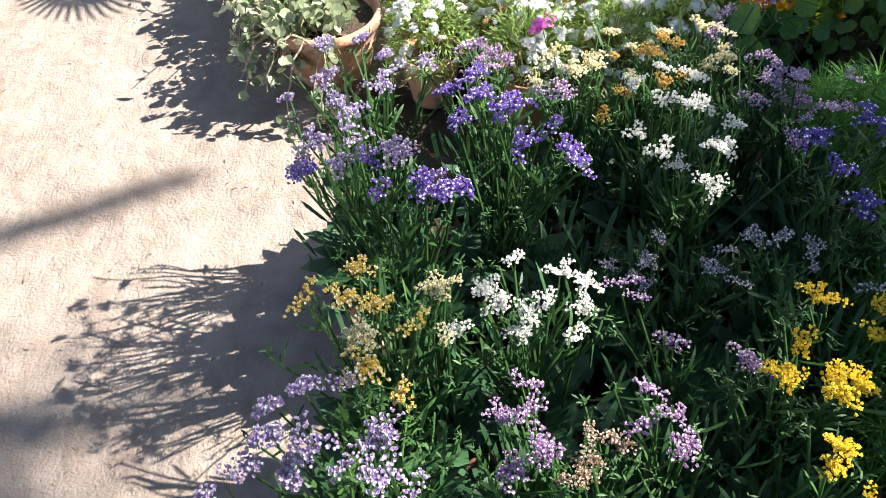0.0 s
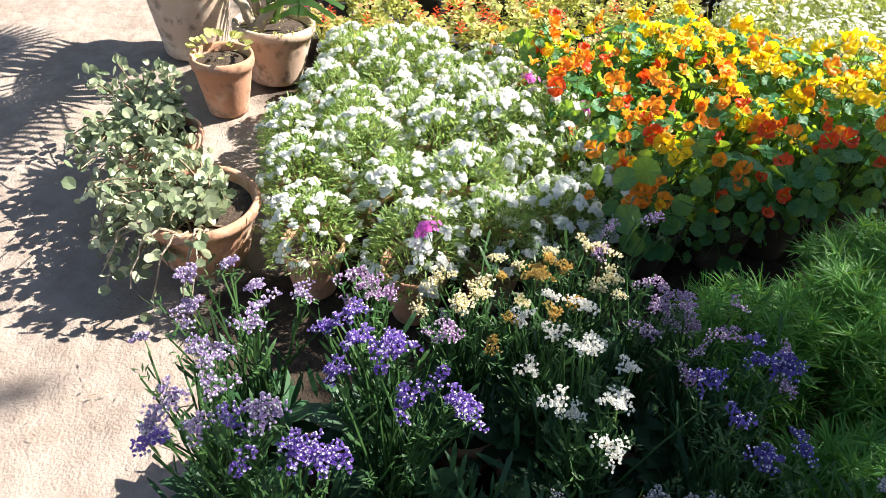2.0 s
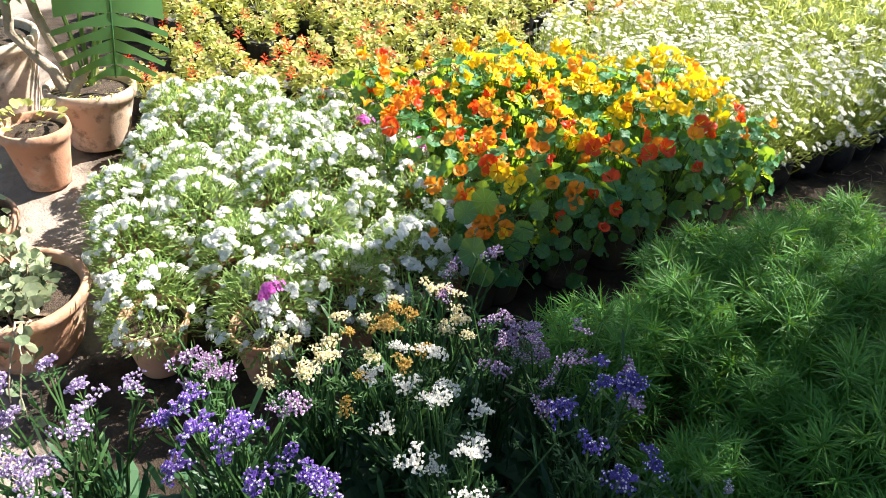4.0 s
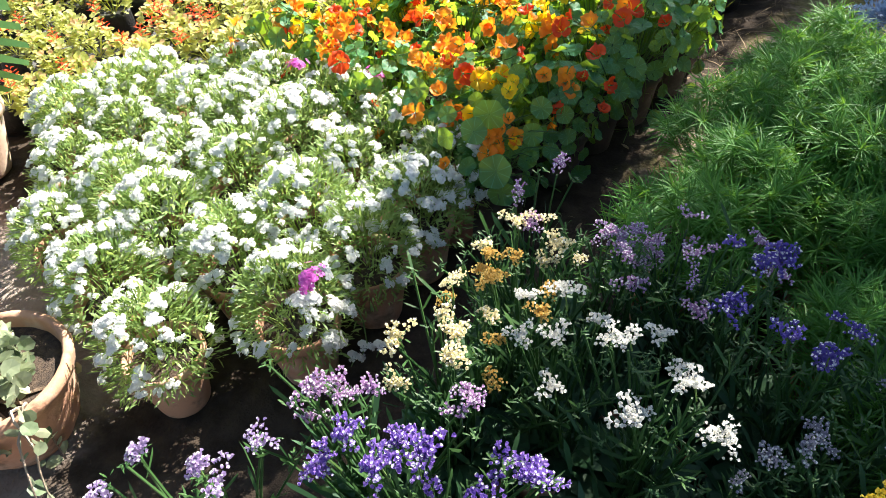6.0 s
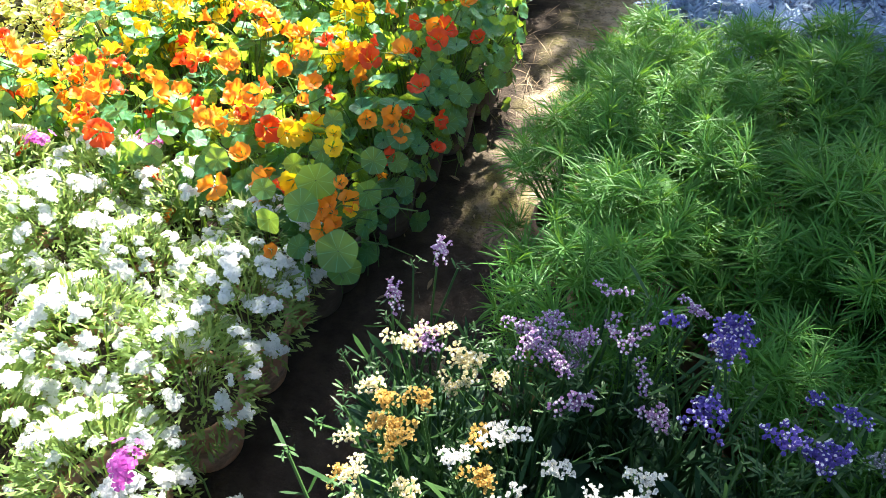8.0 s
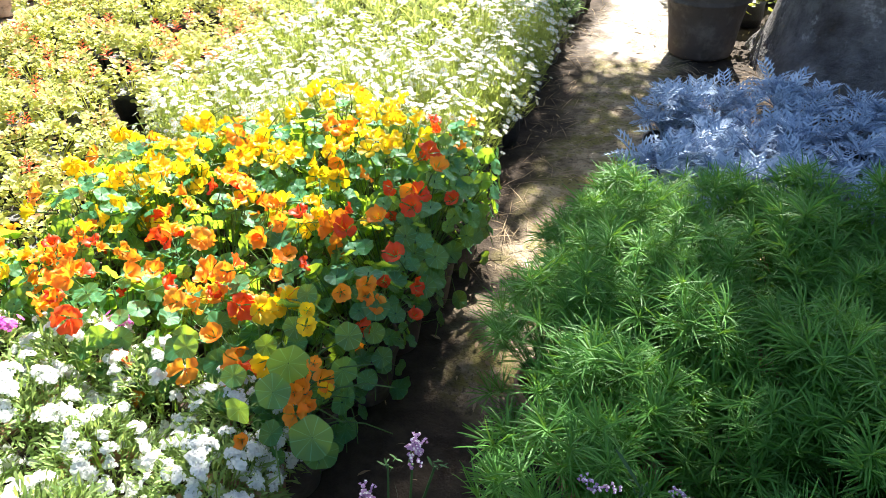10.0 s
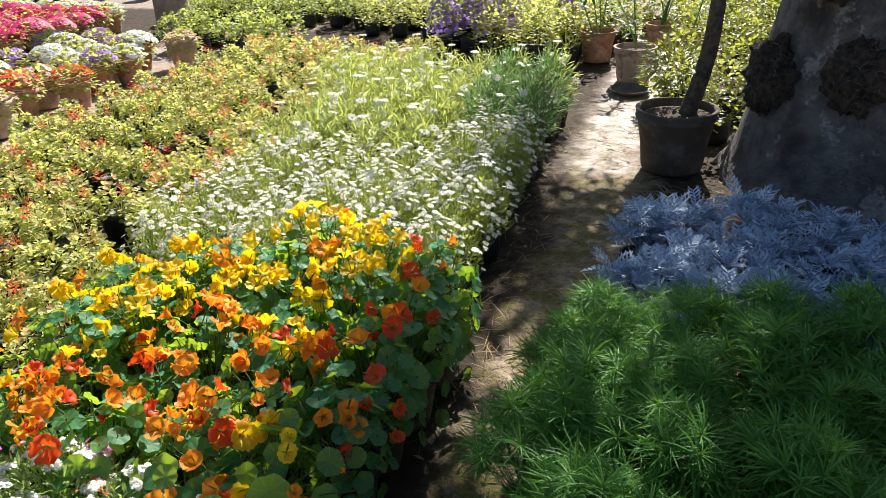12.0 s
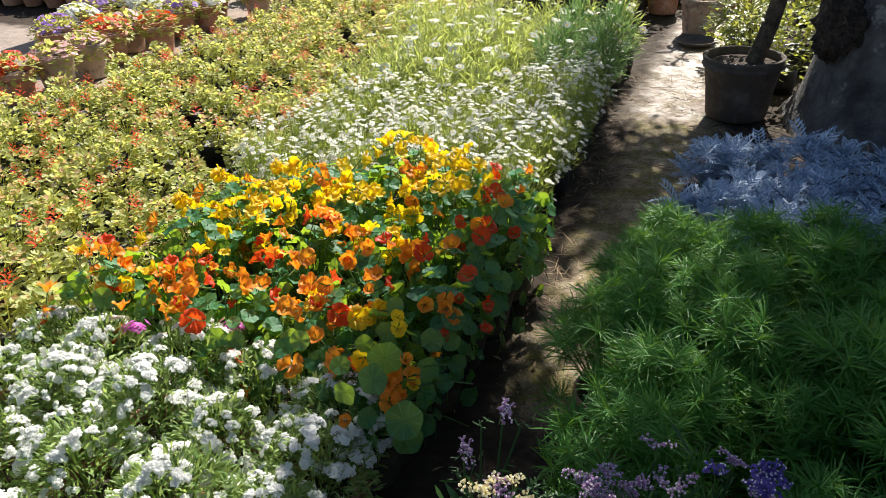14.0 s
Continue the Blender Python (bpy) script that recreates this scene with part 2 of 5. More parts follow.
M_NAS = {
    "orange": petal_mat("orange_petal", (0.86, 0.19, 0.015), (0.92, 0.36, 0.03), 0.42, 0.5, (1.0, 0.38, 0.02), 40, 2),
    "red": petal_mat("scarlet_petal", (0.70, 0.035, 0.01), (0.85, 0.10, 0.015), 0.4, 0.5, (0.95, 0.12, 0.01), 40, 2),
    "yellow": petal_mat("golden_petal", (0.93, 0.50, 0.01), (0.95, 0.66, 0.03), 0.5, 0.5, (1.0, 0.74, 0.01), 40, 2),
    "magenta": petal_mat("magenta_petal", (0.62, 0.08, 0.50), (0.75, 0.20, 0.62), 0.4),
    "purple": petal_mat("purple_petal", (0.30, 0.14, 0.58), (0.48, 0.30, 0.76), 0.4),
    "pink": petal_mat("pink_petal", (0.75, 0.03, 0.20), (0.85, 0.12, 0.32), 0.4),
    "white": M_WHITE,
    "rose": petal_mat("rose_petal", (0.75, 0.42, 0.45), (0.82, 0.55, 0.55), 0.4),
}


# ---------------------------------------------------------------- mesh building
def unit(v):
    v = np.asarray(v, float)
    return v / np.maximum(np.linalg.norm(v, axis=-1, keepdims=True), 1e-9)


def turn_frames(along, roll=None, up=(0, 0, 1)):
    """Matrices whose y axis runs along, whose z axis leans to up."""
    y = unit(along)
    u = np.broadcast_to(np.asarray(up, float), y.shape) + 1e-4
    x = unit(np.cross(y, u))
    z = np.cross(x, y)
    if roll is not None:
        c, s = np.cos(roll)[:, None], np.sin(roll)[:, None]
        x, z = c * x + s * z, -s * x + c * z
    return np.stack([x, y, z], axis=2)


class Mesh:
    def __init__(self):
        self.v, self.f, self.lp, self.mi, self.n = [], [], [], [], 0

    def add(self, v, f, mat=0, lp=None):
        v = np.asarray(v, float)
        self.v.append(v)
        self.lp.append(np.zeros((len(v), 3)) if lp is None else lp)
        self.f.extend([tuple(i + self.n for i in face) for face in f])
        self.mi.extend([mat] * len(f))
        self.n += len(v)

    def stamp(self, shape, places, turns, sizes, mat=0):
        sv, sf = shape
        places = np.asarray(places, float)
        sizes = np.broadcast_to(np.asarray(sizes, float), (len(places),))
        v = np.einsum("nij,kj->nki", turns, sv) * sizes[:, None, None] + places[:, None, :]
        k = len(sv)
        self.v.append(v.reshape(-1, 3))
        self.lp.append(np.tile(sv, (len(places), 1)))
        for i in range(len(places)):
            o = self.n + i * k
            self.f.extend([tuple(j + o for j in face) for face in sf])
        self.mi.extend([mat] * (len(sf) * len(places)))
        self.n += k * len(places)

    def tube(self, pts, r0, r1, sides=4, mat=0, cap=True):
        pts = np.asarray(pts, float)
        n = len(pts)
        tan = unit(np.gradient(pts, axis=0))
        ref = np.array([0.3, 0.9, 0.1]) if abs(tan[0] @ np.array([0.3, 0.9, 0.1])) < 0.8 else np.array([1.0, 0, 0])
        x = unit(np.cross(tan, ref))
        y = np.cross(tan, x)
        rad = np.linspace(r0, r1, n)[:, None, None]
        a = np.linspace(0, 2 * math.pi, sides, endpoint=False)
        ring = (np.cos(a)[None, :, None] * x[:, None, :] + np.sin(a)[None, :, None] * y[:, None, :]) * rad + pts[:, None, :]
        f = [(i * sides + j, i * sides + (j + 1) % sides, (i + 1) * sides + (j + 1) % sides, (i + 1) * sides + j) for i in range(n - 1) for j in range(sides)]
        if cap:
            f.append(tuple(range((n - 1) * sides, n * sides)))
        self.add(ring.reshape(-1, 3), f, mat)

    def lathe(self, prof, sides=24, mat=0, centre=(0, 0, 0), wob=0.0):
        prof = np.asarray(prof, float)
        a = np.linspace(0, 2 * math.pi, sides, endpoint=False)
        k = 1 + wob * np.sin(a * 2 + 0.7)
        v = np.stack([prof[:, 0:1] * (np.cos(a) * k)[None], prof[:, 0:1] * (np.sin(a) * k)[None], np.repeat(prof[:, 1:2], sides, 1)], axis=2) + np.asarray(centre)
        f = [(i * sides + j, i * sides + (j + 1) % sides, (i + 1) * sides + (j + 1) % sides, (i + 1) * sides + j) for i in range(len(prof) - 1) for j in range(sides)]
        self.add(v.reshape(-1, 3), f, mat)

    def build(self, name, smooth=False):
        me = bpy.data.meshes.new(name)
        v = np.concatenate(self.v)
        me.from_pydata(v.tolist(), [], self.f)
        me.polygons.foreach_set("material_index", np.array(self.mi, dtype=np.int32))
        at = me.attributes.new("lp", "FLOAT_VECTOR", "POINT")
        at.data.foreach_set("vector", np.concatenate(self.lp).astype(np.float32).ravel())
        if smooth:
            me.polygons.foreach_set("use_smooth", np.ones(len(me.polygons), dtype=bool))
        me.update()
        return me


def mesh_of(name, mb, mats, smooth=False):
    me = mb.build(name, smooth)
    for m in (mats if isinstance(mats, (list, tuple)) else [mats]):
        me.materials.append(m)
    return me


def part(name, mb, mats, parent, label="", smooth=False, at=None):
    """One mesh object under a thing or a part."""
    me = mb if isinstance(mb, bpy.types.Mesh) else mesh_of(name, mb, mats, smooth)
    ob = new(name, me)
    ob.parent = parent
    if at is not None:
        ob.matrix_local = at
    return tagged(ob, label)


def thing(name, at, label, category, group="", kind=""):
    ob = new(name)
    ob.empty_display_size = 0.05
    ob.matrix_basis = at
    return tagged(ob, label, category, group, kind)


# leaf and petal shapes; y runs along the leaf, z is its upper side
def strip_leaf(width, fold=0.15, droop=0.2, rows=3):
    prof = {2: [0.7, 0.8], 3: [0.35, 1.0, 0.6]}[rows]
    v, f = [(0, 0, 0)], []
    for i, w in enumerate(prof):
        y = (i + 0.6) / rows
        z = -droop * y * y
        v += [(-w * width / 2, y, z + fold * width), (w * width / 2, y, z + fold * width)]
    v.append((0, 1, -droop))
    f.append((0, 2, 1))
    for i in range(rows - 1):
        a = 1 + 2 * i
        f.append((a, a + 1, a + 3, a + 2))
    a = 1 + 2 * (rows - 1)
    f.append((a, a + 1, len(v) - 1))
    return np.array(v, float), f


def blade():
    v = [(0, 0, 0), (-0.032, 0.4, 0.05), (0.032, 0.4, 0.06), (0, 1, -0.02)]
    return np.array(v, float), [(0, 2, 1), (1, 2, 3)]


def needle():
    """A long narrow leaf that rises and then arches over."""
    v, f = [], []
    for y, w, z in ((0, 0.012, 0), (0.3, 0.019, 0.045), (0.6, 0.019, 0.05), (0.85, 0.014, 0.01)):
        v += [(-w, y, z), (w, y, z + 0.01)]
    v.append((0, 1, -0.035))
    f = [(0, 1, 3, 2), (2, 3, 5, 4), (4, 5, 7, 6), (6, 7, 8)]
    return np.array(v, float), f


def disc_leaf(sides=12, cup=0.08, wavy=0.06, seed=0):
    """A round leaf with shallow scallops, sunk at the stalk and rippled at the rim."""
    r = random.Random(seed)
    ph, lobes, lean = r.random() * 6, r.choice((5, 6, 7)), r.uniform(-0.08, 0.08)
    v, f = [(0, 0, -cup)], []
    for k, rad in ((0, 0.5), (1, 1.0)):
        for i in range(sides):
            a = 2 * math.pi * i / sides
            rr = rad * (1 + (0.045 * math.sin(lobes * a + ph) + 0.04 * math.sin(2 * a + ph) if k else 0))
            fold = 0.03 * math.cos(lobes * a + ph) if k else 0.012 * math.cos(lobes * a + ph)
            v.append((rr * math.cos(a) * 0.5, rr * math.sin(a) * 0.5, (-cup * 0.3 if not k else wavy * math.sin(3 * a + ph)) + fold + lean * rad * math.cos(a)))
    for i in range(sides):
        j = (i + 1) % sides
        f.append((0, 1 + i, 1 + j))
        f.append((1 + i, 1 + sides + i, 1 + sides + j, 1 + j))
    return np.array(v, float), f


def round_leaf():
    v = [(0, 0, 0), (-0.36, 0.28, 0.06), (0.36, 0.28, 0.06), (-0.46, 0.62, 0.05), (0.46, 0.62, 0.05), (-0.22, 0.95, 0), (0.22, 0.95, 0), (0, 0.5, -0.05)]
    return np.array(v, float), [(0, 2, 7), (0, 7, 1), (1, 7, 3), (2, 4, 7), (3, 7, 5), (4, 6, 7), (5, 7, 6)]


def lobed_leaf(lobes=5, seed=0):
    """A deeply cut leaf: a midrib with paired lobes."""
    v, f = [], []

    def quad(p, d, w, length):
        d = np.array(d) / np.linalg.norm(d)
        s = np.array([d[1], -d[0], 0])
        p = np.array(p)
        o = len(v)
        v.extend([p - s * w * 0.5, p + s * w * 0.5, p + d * length * 0.6 + s * w, p + d * length, p + d * length * 0.6 - s * w])
        f.append((o, o + 1, o + 2, o + 3, o + 4))
    quad((0, 0, 0), (0, 1, 0), 0.035, 1.0)
    for i in range(lobes):
        y = 0.22 + 0.62 * i / (lobes - 1)
        ln = 0.36 * math.sin(math.pi * (0.25 + 0.6 * i / lobes)) + 0.05
        for sgn in (-1, 1):
            quad((0, y, 0.01 * i), (sgn, 0.75, 0.12), 0.036, ln)
            quad((sgn * ln * 0.45, y + ln * 0.34, 0.02), (sgn * 0.35, 1, 0.1), 0.026, ln * 0.45)
    v = np.array(v)
    v[:, 2] += -0.25 * v[:, 1] ** 2 + 0.3 * np.abs(v[:, 0])
    return v, f


def four_petal(width=0.6):
    v, f = [(0, 0, 0)], []
    for i in range(4):
        a = math.pi / 2 * i
        c, s = math.cos(a), math.sin(a)
        o = len(v)
        v += [(c * 0.3 - s * width * 0.3, s * 0.3 + c * width * 0.3, 0.1), (c * 0.3 + s * width * 0.3, s * 0.3 - c * width * 0.3, 0.1),
              (c * 0.55 + s * width * 0.3, s * 0.55 - c * width * 0.3, 0.06), (c * 0.55 - s * width * 0.3, s * 0.55 + c * width * 0.3, 0.06)]
        f += [(0, o + 1, o), (o, o + 1, o + 2, o + 3)]
    return np.array(v, float), f


def calyx():
    """A papery five-sided funnel."""
    v, f = [(0, 0, 0)], []
    for i in range(5):
        a = 2 * math.pi * i / 5
        v.append((0.5 * math.cos(a), 0.5 * math.sin(a), 0.85 + 0.12 * (i % 2)))
    f = [(0, 1 + i, 1 + (i + 1) % 5) for i in range(5)]
    return np.array(v, float), f


def tiny_star():
    v, f = [(0, 0, 0.7)], []
    for i in range(5):
        a = 2 * math.pi * i / 5
        v.append((0.30 * math.cos(a), 0.30 * math.sin(a), 0.98))
    f = [(0, 1 + i, 1 + (i + 1) % 5) for i in range(5)]
    return np.array(v, float), f


def sphere_dirs(n, low=-1.0, high=1.0):
    z = rng.uniform(low, high, n)
    a = rng.uniform(0, 2 * math.pi, n)
    r = np.sqrt(np.maximum(0, 1 - z * z))
    return np.stack([r * np.cos(a), r * np.sin(a), z], axis=1)


def frames_z(normal):
    """Matrices whose z axis runs along normal, spun at random."""
    z = unit(normal)
    a = unit(np.cross(z, unit(rng.normal(size=z.shape))))
    return np.stack([a, np.cross(z, a), z], axis=2)


# ---------------------------------------------------------------- pots
def pot_mesh(r, h, rim=0.035, taper=0.68, mats=None, sides=28, bowl=0.0):
    mb = Mesh()
    prof = [(0.0, 0.0), (r * taper * 0.96, 0.0), (r * taper, 0.01)]
    for k in range(1, 6):
        s = k / 6
        prof.append((r * (taper + (0.93 - taper) * (s ** (1 - bowl * 0.6))), 0.01 + (h - rim - 0.01) * s))
    prof += [(r * 0.93, h - rim), (r * 0.99, h - rim + 0.004), (r * 1.02, h - rim * 0.5), (r, h), (r * 0.93, h + 0.002), (r * 0.89, h - 0.006), (r * 0.86, h - 0.05)]
    mb.lathe(prof, sides, wob=0.012)
    return mesh_of("pot", mb, mats or M_POT, True)


def soil_mesh(r, z):
    mb = Mesh()
    mb.lathe([(r * 0.88, z - 0.004), (r * 0.5, z + 0.008), (0.001, z + 0.012)], 18, wob=0.02)
    return mesh_of("soil", mb, M_SOIL, True)


POT_S, SOIL_S = pot_mesh(0.105, 0.19), soil_mesh(0.105, 0.165)
POT_M, SOIL_M = pot_mesh(0.135, 0.22), soil_mesh(0.135, 0.195)
# small pot in dark clay: shade under the nasturtiums put into its colour
POT_SHADED = pot_mesh(0.105, 0.19, mats=M_DARKPOT)
POT_PALE, SOIL_PALE = pot_mesh(0.15, 0.26, mats=M_POTPALE), soil_mesh(0.15, 0.235)


def bag_mesh():
    mb = Mesh()
    mb.lathe([(0.0, 0), (0.075, 0.0), (0.085, 0.05), (0.082, 0.11), (0.088, 0.14), (0.08, 0.135), (0.075, 0.12), (0.001, 0.12)], 14, wob=0.05)
    return mesh_of("bag", mb, M_BAG, True)


BAG = bag_mesh()


# ---------------------------------------------------------------- setting
def build_ground():
    def axis(lo, hi, step, far):
        inner = np.arange(lo, hi + step / 2, step)
        outs = np.array([0.3, 1, 3, 8, 25, far])
        return np.concatenate([(lo - outs)[::-1], inner, hi + outs])
    xs, ys = axis(-4.2, 0.4, 0.035, 400), axis(-1.6, 7.2, 0.035, 400)
    gx, gy = np.meshgrid(xs, ys, indexing="ij")
    hz = np.zeros_like(gx)
    near = (gx > -4.3) & (gx < 0.5) & (gy > -1.7) & (gy < 7.3)
    for i, j in zip(*np.nonzero(near)):
        p = Vector((gx[i, j], gy[i, j], 0))
        hz[i, j] = 0.016 * noise.noise(p * 2.3) + 0.010 * noise.noise(p * 7) + 0.005 * noise.noise(p * 22)
    hz -= 0.012
    n, m = gx.shape
    mb = Mesh()
    idx = np.arange(n * m).reshape(n, m)
    f = np.stack([idx[:-1, :-1], idx[1:, :-1], idx[1:, 1:], idx[:-1, 1:]], axis=2).reshape(-1, 4).tolist()
    mb.add(np.stack([gx, gy, hz], axis=2).reshape(-1, 3), f)
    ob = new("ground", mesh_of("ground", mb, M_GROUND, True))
    tagged(ob, "pale trodden sandy earth, moist soil under the beds darkened for their shade", "ground", kind="structure")


build_ground()


# ---------------------------------------------------------------- statice (sea lavender) in pots
CALYX, STAR = calyx(), tiny_star()
SMALL_LEAF, WIDE_LEAF, STRAP = strip_leaf(0.22), strip_leaf(0.42, 0.1, 0.35), strip_leaf(0.12, 0.1, 0.15, 2)


def statice_head(colour, seed):
    """A tuft of papery funnels on a few short curved sprays."""
    r = np.random.default_rng(seed)
    pts, nor = [], []
    heading = r.uniform(0, 6.28)
    for s in range((5, 3, 4, 2)[seed % 4]):
        a = heading + (1.25, 0.9, 2.3, 2.9)[seed % 4] * s + r.normal(0, 0.3)
        ln = r.uniform(0.012, 0.042)
        rise = r.uniform(-0.012, 0.006)
        for k in range(11):
            q = k / 10
            base = np.array([math.cos(a) * ln * q, math.sin(a) * ln * q, 0.010 * math.sin(q * 2.4) + rise * q])
            for side in (-1, 1):
                off = np.array([-math.sin(a), math.cos(a), 0]) * side * r.uniform(0.002, 0.008)
                pts.append(base + off + r.normal(0, 0.003, 3))
                nor.append(np.array([math.cos(a) * q, math.sin(a) * q, 1]) + off * 60 + r.normal(0, 0.35, 3))
    pts, nor = np.array(pts), np.array(nor)
    mb = Mesh()
    turns = frames_z(nor)
    size = r.uniform(0.0056, 0.0086, len(pts))
    mb.stamp(CALYX, pts, turns, size)
    if colour not in ("white", "gold", "yellow"):
        some = r.random(len(pts)) < (0.5 if colour in ("pale", "mauve", "lilac") else 0.35)
        mb.stamp(STAR, pts[some], turns[some], size[some] * 1.15, 1)
    mb.tube([(0, 0, -0.035), (0, 0, -0.015), (0, 0, 0.003)], 0.0018, 0.0014, 4, 2)
    return mesh_of("flower_head", mb, [M_CAL[colour], M_WHITE, M_STEM])


HEADS = {c: [statice_head(c, 11 * i + j) for j in range(4)] for i, c in enumerate(M_CAL)}
STATICE_WORDS = {"lilac": "pale lilac", "violet": "deep violet", "blue": "blue-violet", "mauve": "dusky mauve", "white": "white", "cream": "cream",
                 "gold": "golden-orange", "amber": "golden-yellow", "yellow": "bright yellow", "pale": "pale washed-out", "brown": "faded brown"}


def statice(x, y, colour, heads, top=0.60, bare=12):
    """heads: offsets of the flower heads from the pot's middle."""
    root = thing("potted_statice", pose(x, y, 0), f"statice with {STATICE_WORDS[colour]} papery flower heads in a terracotta pot", "flower", "statice in pots")
    part("pot", POT_S, None, root)
    part("soil", SOIL_S, None, root)
    leaves = Mesh()
    base = np.array([0, 0, 0.17])
    tips = []
    for i, (dx, dy) in enumerate(heads):
        tip = np.array([dx, dy, top + rng.uniform(-0.035, 0.03)])
        tips.append((tip, True))
        for _ in range(2):
            tips.append((tip + np.array([rng.normal(0, 0.035), rng.normal(0, 0.035), -rng.uniform(0.01, 0.05)]), rng.random() < 0.2))
    for _ in range(bare):
        tips.append((np.array([rng.normal(0, 0.075), rng.normal(0, 0.075), top - rng.uniform(0.0, 0.16)]), False))
    for tip, flowered in tips:
        b = base + np.array([rng.normal(0, 0.03), rng.normal(0, 0.03), 0])
        mid = b * 0.5 + tip * 0.5 + np.array([rng.normal(0, 0.015), rng.normal(0, 0.015), 0.02])
        mid[:2] *= 0.8
        end = tip - np.array([0, 0, 0.03])
        s = np.linspace(0, 1, 5)[:, None]
        curve = (1 - s) ** 2 * b + 2 * s * (1 - s) * mid + s ** 2 * end
        stems = Mesh()
        stems.tube(curve, 0.0034, 0.0022, 4)
        k = rng.integers(3, 6)
        q = rng.uniform(0.25, 0.98, k)[:, None]
        at = (1 - q) ** 2 * b + 2 * q * (1 - q) * mid + q ** 2 * end
        d = unit(rng.normal(size=(k, 3)) * [0.7, 0.7, 0.2] + [0, 0, 0.9])
        stems.stamp(STRAP, at, turn_frames(d, rng.uniform(-1, 1, k), (1, 0, 0.2)), rng.uniform(0.03, 0.075, k))
        if flowered:
            d = unit(end - mid)
            lean = Vector((d[0] * 0.7 + rng.normal(0, 0.12), d[1] * 0.7 + rng.normal(0, 0.12), 1)).to_track_quat("Z", "Y").to_matrix().to_4x4()
            sc = rng.uniform(0.72, 1.04) * {"yellow": 0.8, "gold": 0.8, "amber": 0.9, "mauve": 0.8, "pale": 0.72, "brown": 0.72, "white": 0.9, "cream": 0.85, "lilac": 1.05, "violet": 1.0}.get(colour, 0.95)
            m = Matrix.Translation(tip) @ lean @ pose(0, 0, 0, 0, 0, rng.uniform(0, 360)) @ Matrix.Diagonal((sc, sc, sc, 1))
            part("flower_head", HEADS[colour][rng.integers(4)], None, root, at=m)
        else:
            k = 9
            stems.stamp(SMALL_LEAF, np.repeat(end[None], k, 0) + rng.normal(0, 0.006, (k, 3)), turn_frames(sphere_dirs(k, 0.1, 1)), rng.uniform(0.01, 0.02, k))
        part("stem", stems, M_STATSTEM, root)
    k = 60
    a = rng.uniform(0, 2 * math.pi, k)
    d = np.stack([np.cos(a), np.sin(a), rng.uniform(-0.05, 1.4, k)], axis=1)
    leaves.stamp(WIDE_LEAF, np.repeat(base[None], k, 0) + d * 0.02, turn_frames(d, rng.uniform(-0.4, 0.4, k)), rng.uniform(0.08, 0.15, k))
    k = 60
    a = rng.uniform(0, 2 * math.pi, k)
    low = np.stack([np.cos(a) * 0.06, np.sin(a) * 0.06, rng.uniform(0.18, 0.40, k)], axis=1) + rng.normal(0, 0.03, (k, 3))
    leaves.stamp(STRAP, low, turn_frames(unit(np.stack([np.cos(a) * 0.4, np.sin(a) * 0.4, np.ones(k)], axis=1) + rng.normal(0, 0.2, (k, 3))), rng.uniform(-1, 1, k), (1, 0, 0.2)), rng.uniform(0.05, 0.12, k))
    part("leaves", leaves, M_STATLEAF, root, "dark green leaves, broad at the foot")
    return root


# lilac plants at the edge of the open ground
statice(-1.30, 0.10, "lilac", [(-.10, 0), (-.04, -.08), (0, .04), (.02, -.10), (.03, .12), (.08, .02)], 0.62)
statice(-1.11, 0.03, "lilac", [(-.15, -.10), (-.05, -.01), (-.03, .02), (.02, -.06), (.08, -.03), (.11, .07), (0, 0)], 0.61)
statice(-0.95, 0.10, "violet", [(.01, .05), (.03, .10), (.06, .09), (-.05, -.17), (.02, -.04), (-.06, -.05)], 0.60)
statice(-1.03, 0.34, "violet", [(-.13, -.04), (-.09, .02), (-.06, -.05), (.01, -.03), (-.03, .01), (.06, .01), (.06, .06), (.09, .08), (.09, -.02)], 0.62)
statice(-1.22, 0.36, "mauve", [(.15, .09), (-.06, -.01), (.03, .01), (-.05, -.04), (-.03, 0)], 0.62)
# cream, gold and white ones behind them
statice(-1.21, 0.56, "cream", [(-.05, -.06), (.08, -.08), (-.03, .02), (.04, -.02), (.02, 0), (.07, -.06), (-.02, .05)], 0.61)
statice(-1.19, 0.70, "gold", [(-.07, .05), (-.02, .06), (.06, .05), (-.03, 0), (-.09, -.05), (.09, -.02), (.04, -.07)], 0.57)
statice(-1.23, 0.83, "cream", [(-.04, .02), (.05, .03), (-.06, -.05), (.09, .02), (0, .05)], 0.58)
statice(-1.29, 0.91, "mauve", [(0, .10), (-.05, .03), (.04, -.05)], 0.59, 8)
statice(-1.08, 0.69, "white", [(-.06, 0), (-.01, .05), (.03, -.03), (.06, .04), (-.01, -.08)], 0.58)
statice(-0.89, 0.66, "white", [(-.04, 0), (-.02, .08), (.04, .02), (.02, -.08), (.07, -.01), (-.07, 0)], 0.64)
statice(-1.09, 0.91, "mauve", [(-.02, -.02), (.04, -.03), (.0, .07), (-.01, .04), (-.04, .05)], 0.59)
statice(-0.97, 1.00, "mauve", [(-.05, .05), (0, 0), (.08, .08), (-.06, -.06), (.03, -.08)], 0.58)
statice(-0.85, 0.94, "blue", [(0, .02), (.01, .07), (-.01, -.07)], 0.61)
statice(-0.72, 0.89, "blue", [(-.04, -.04), (0, .07), (.02, -.02), (.04, .04)], 0.61)
statice(-0.64, 0.78, "pale", [(-.06, -.10), (-.03, -.08), (-.03, 0), (.06, .09), (.07, .12)], 0.56)
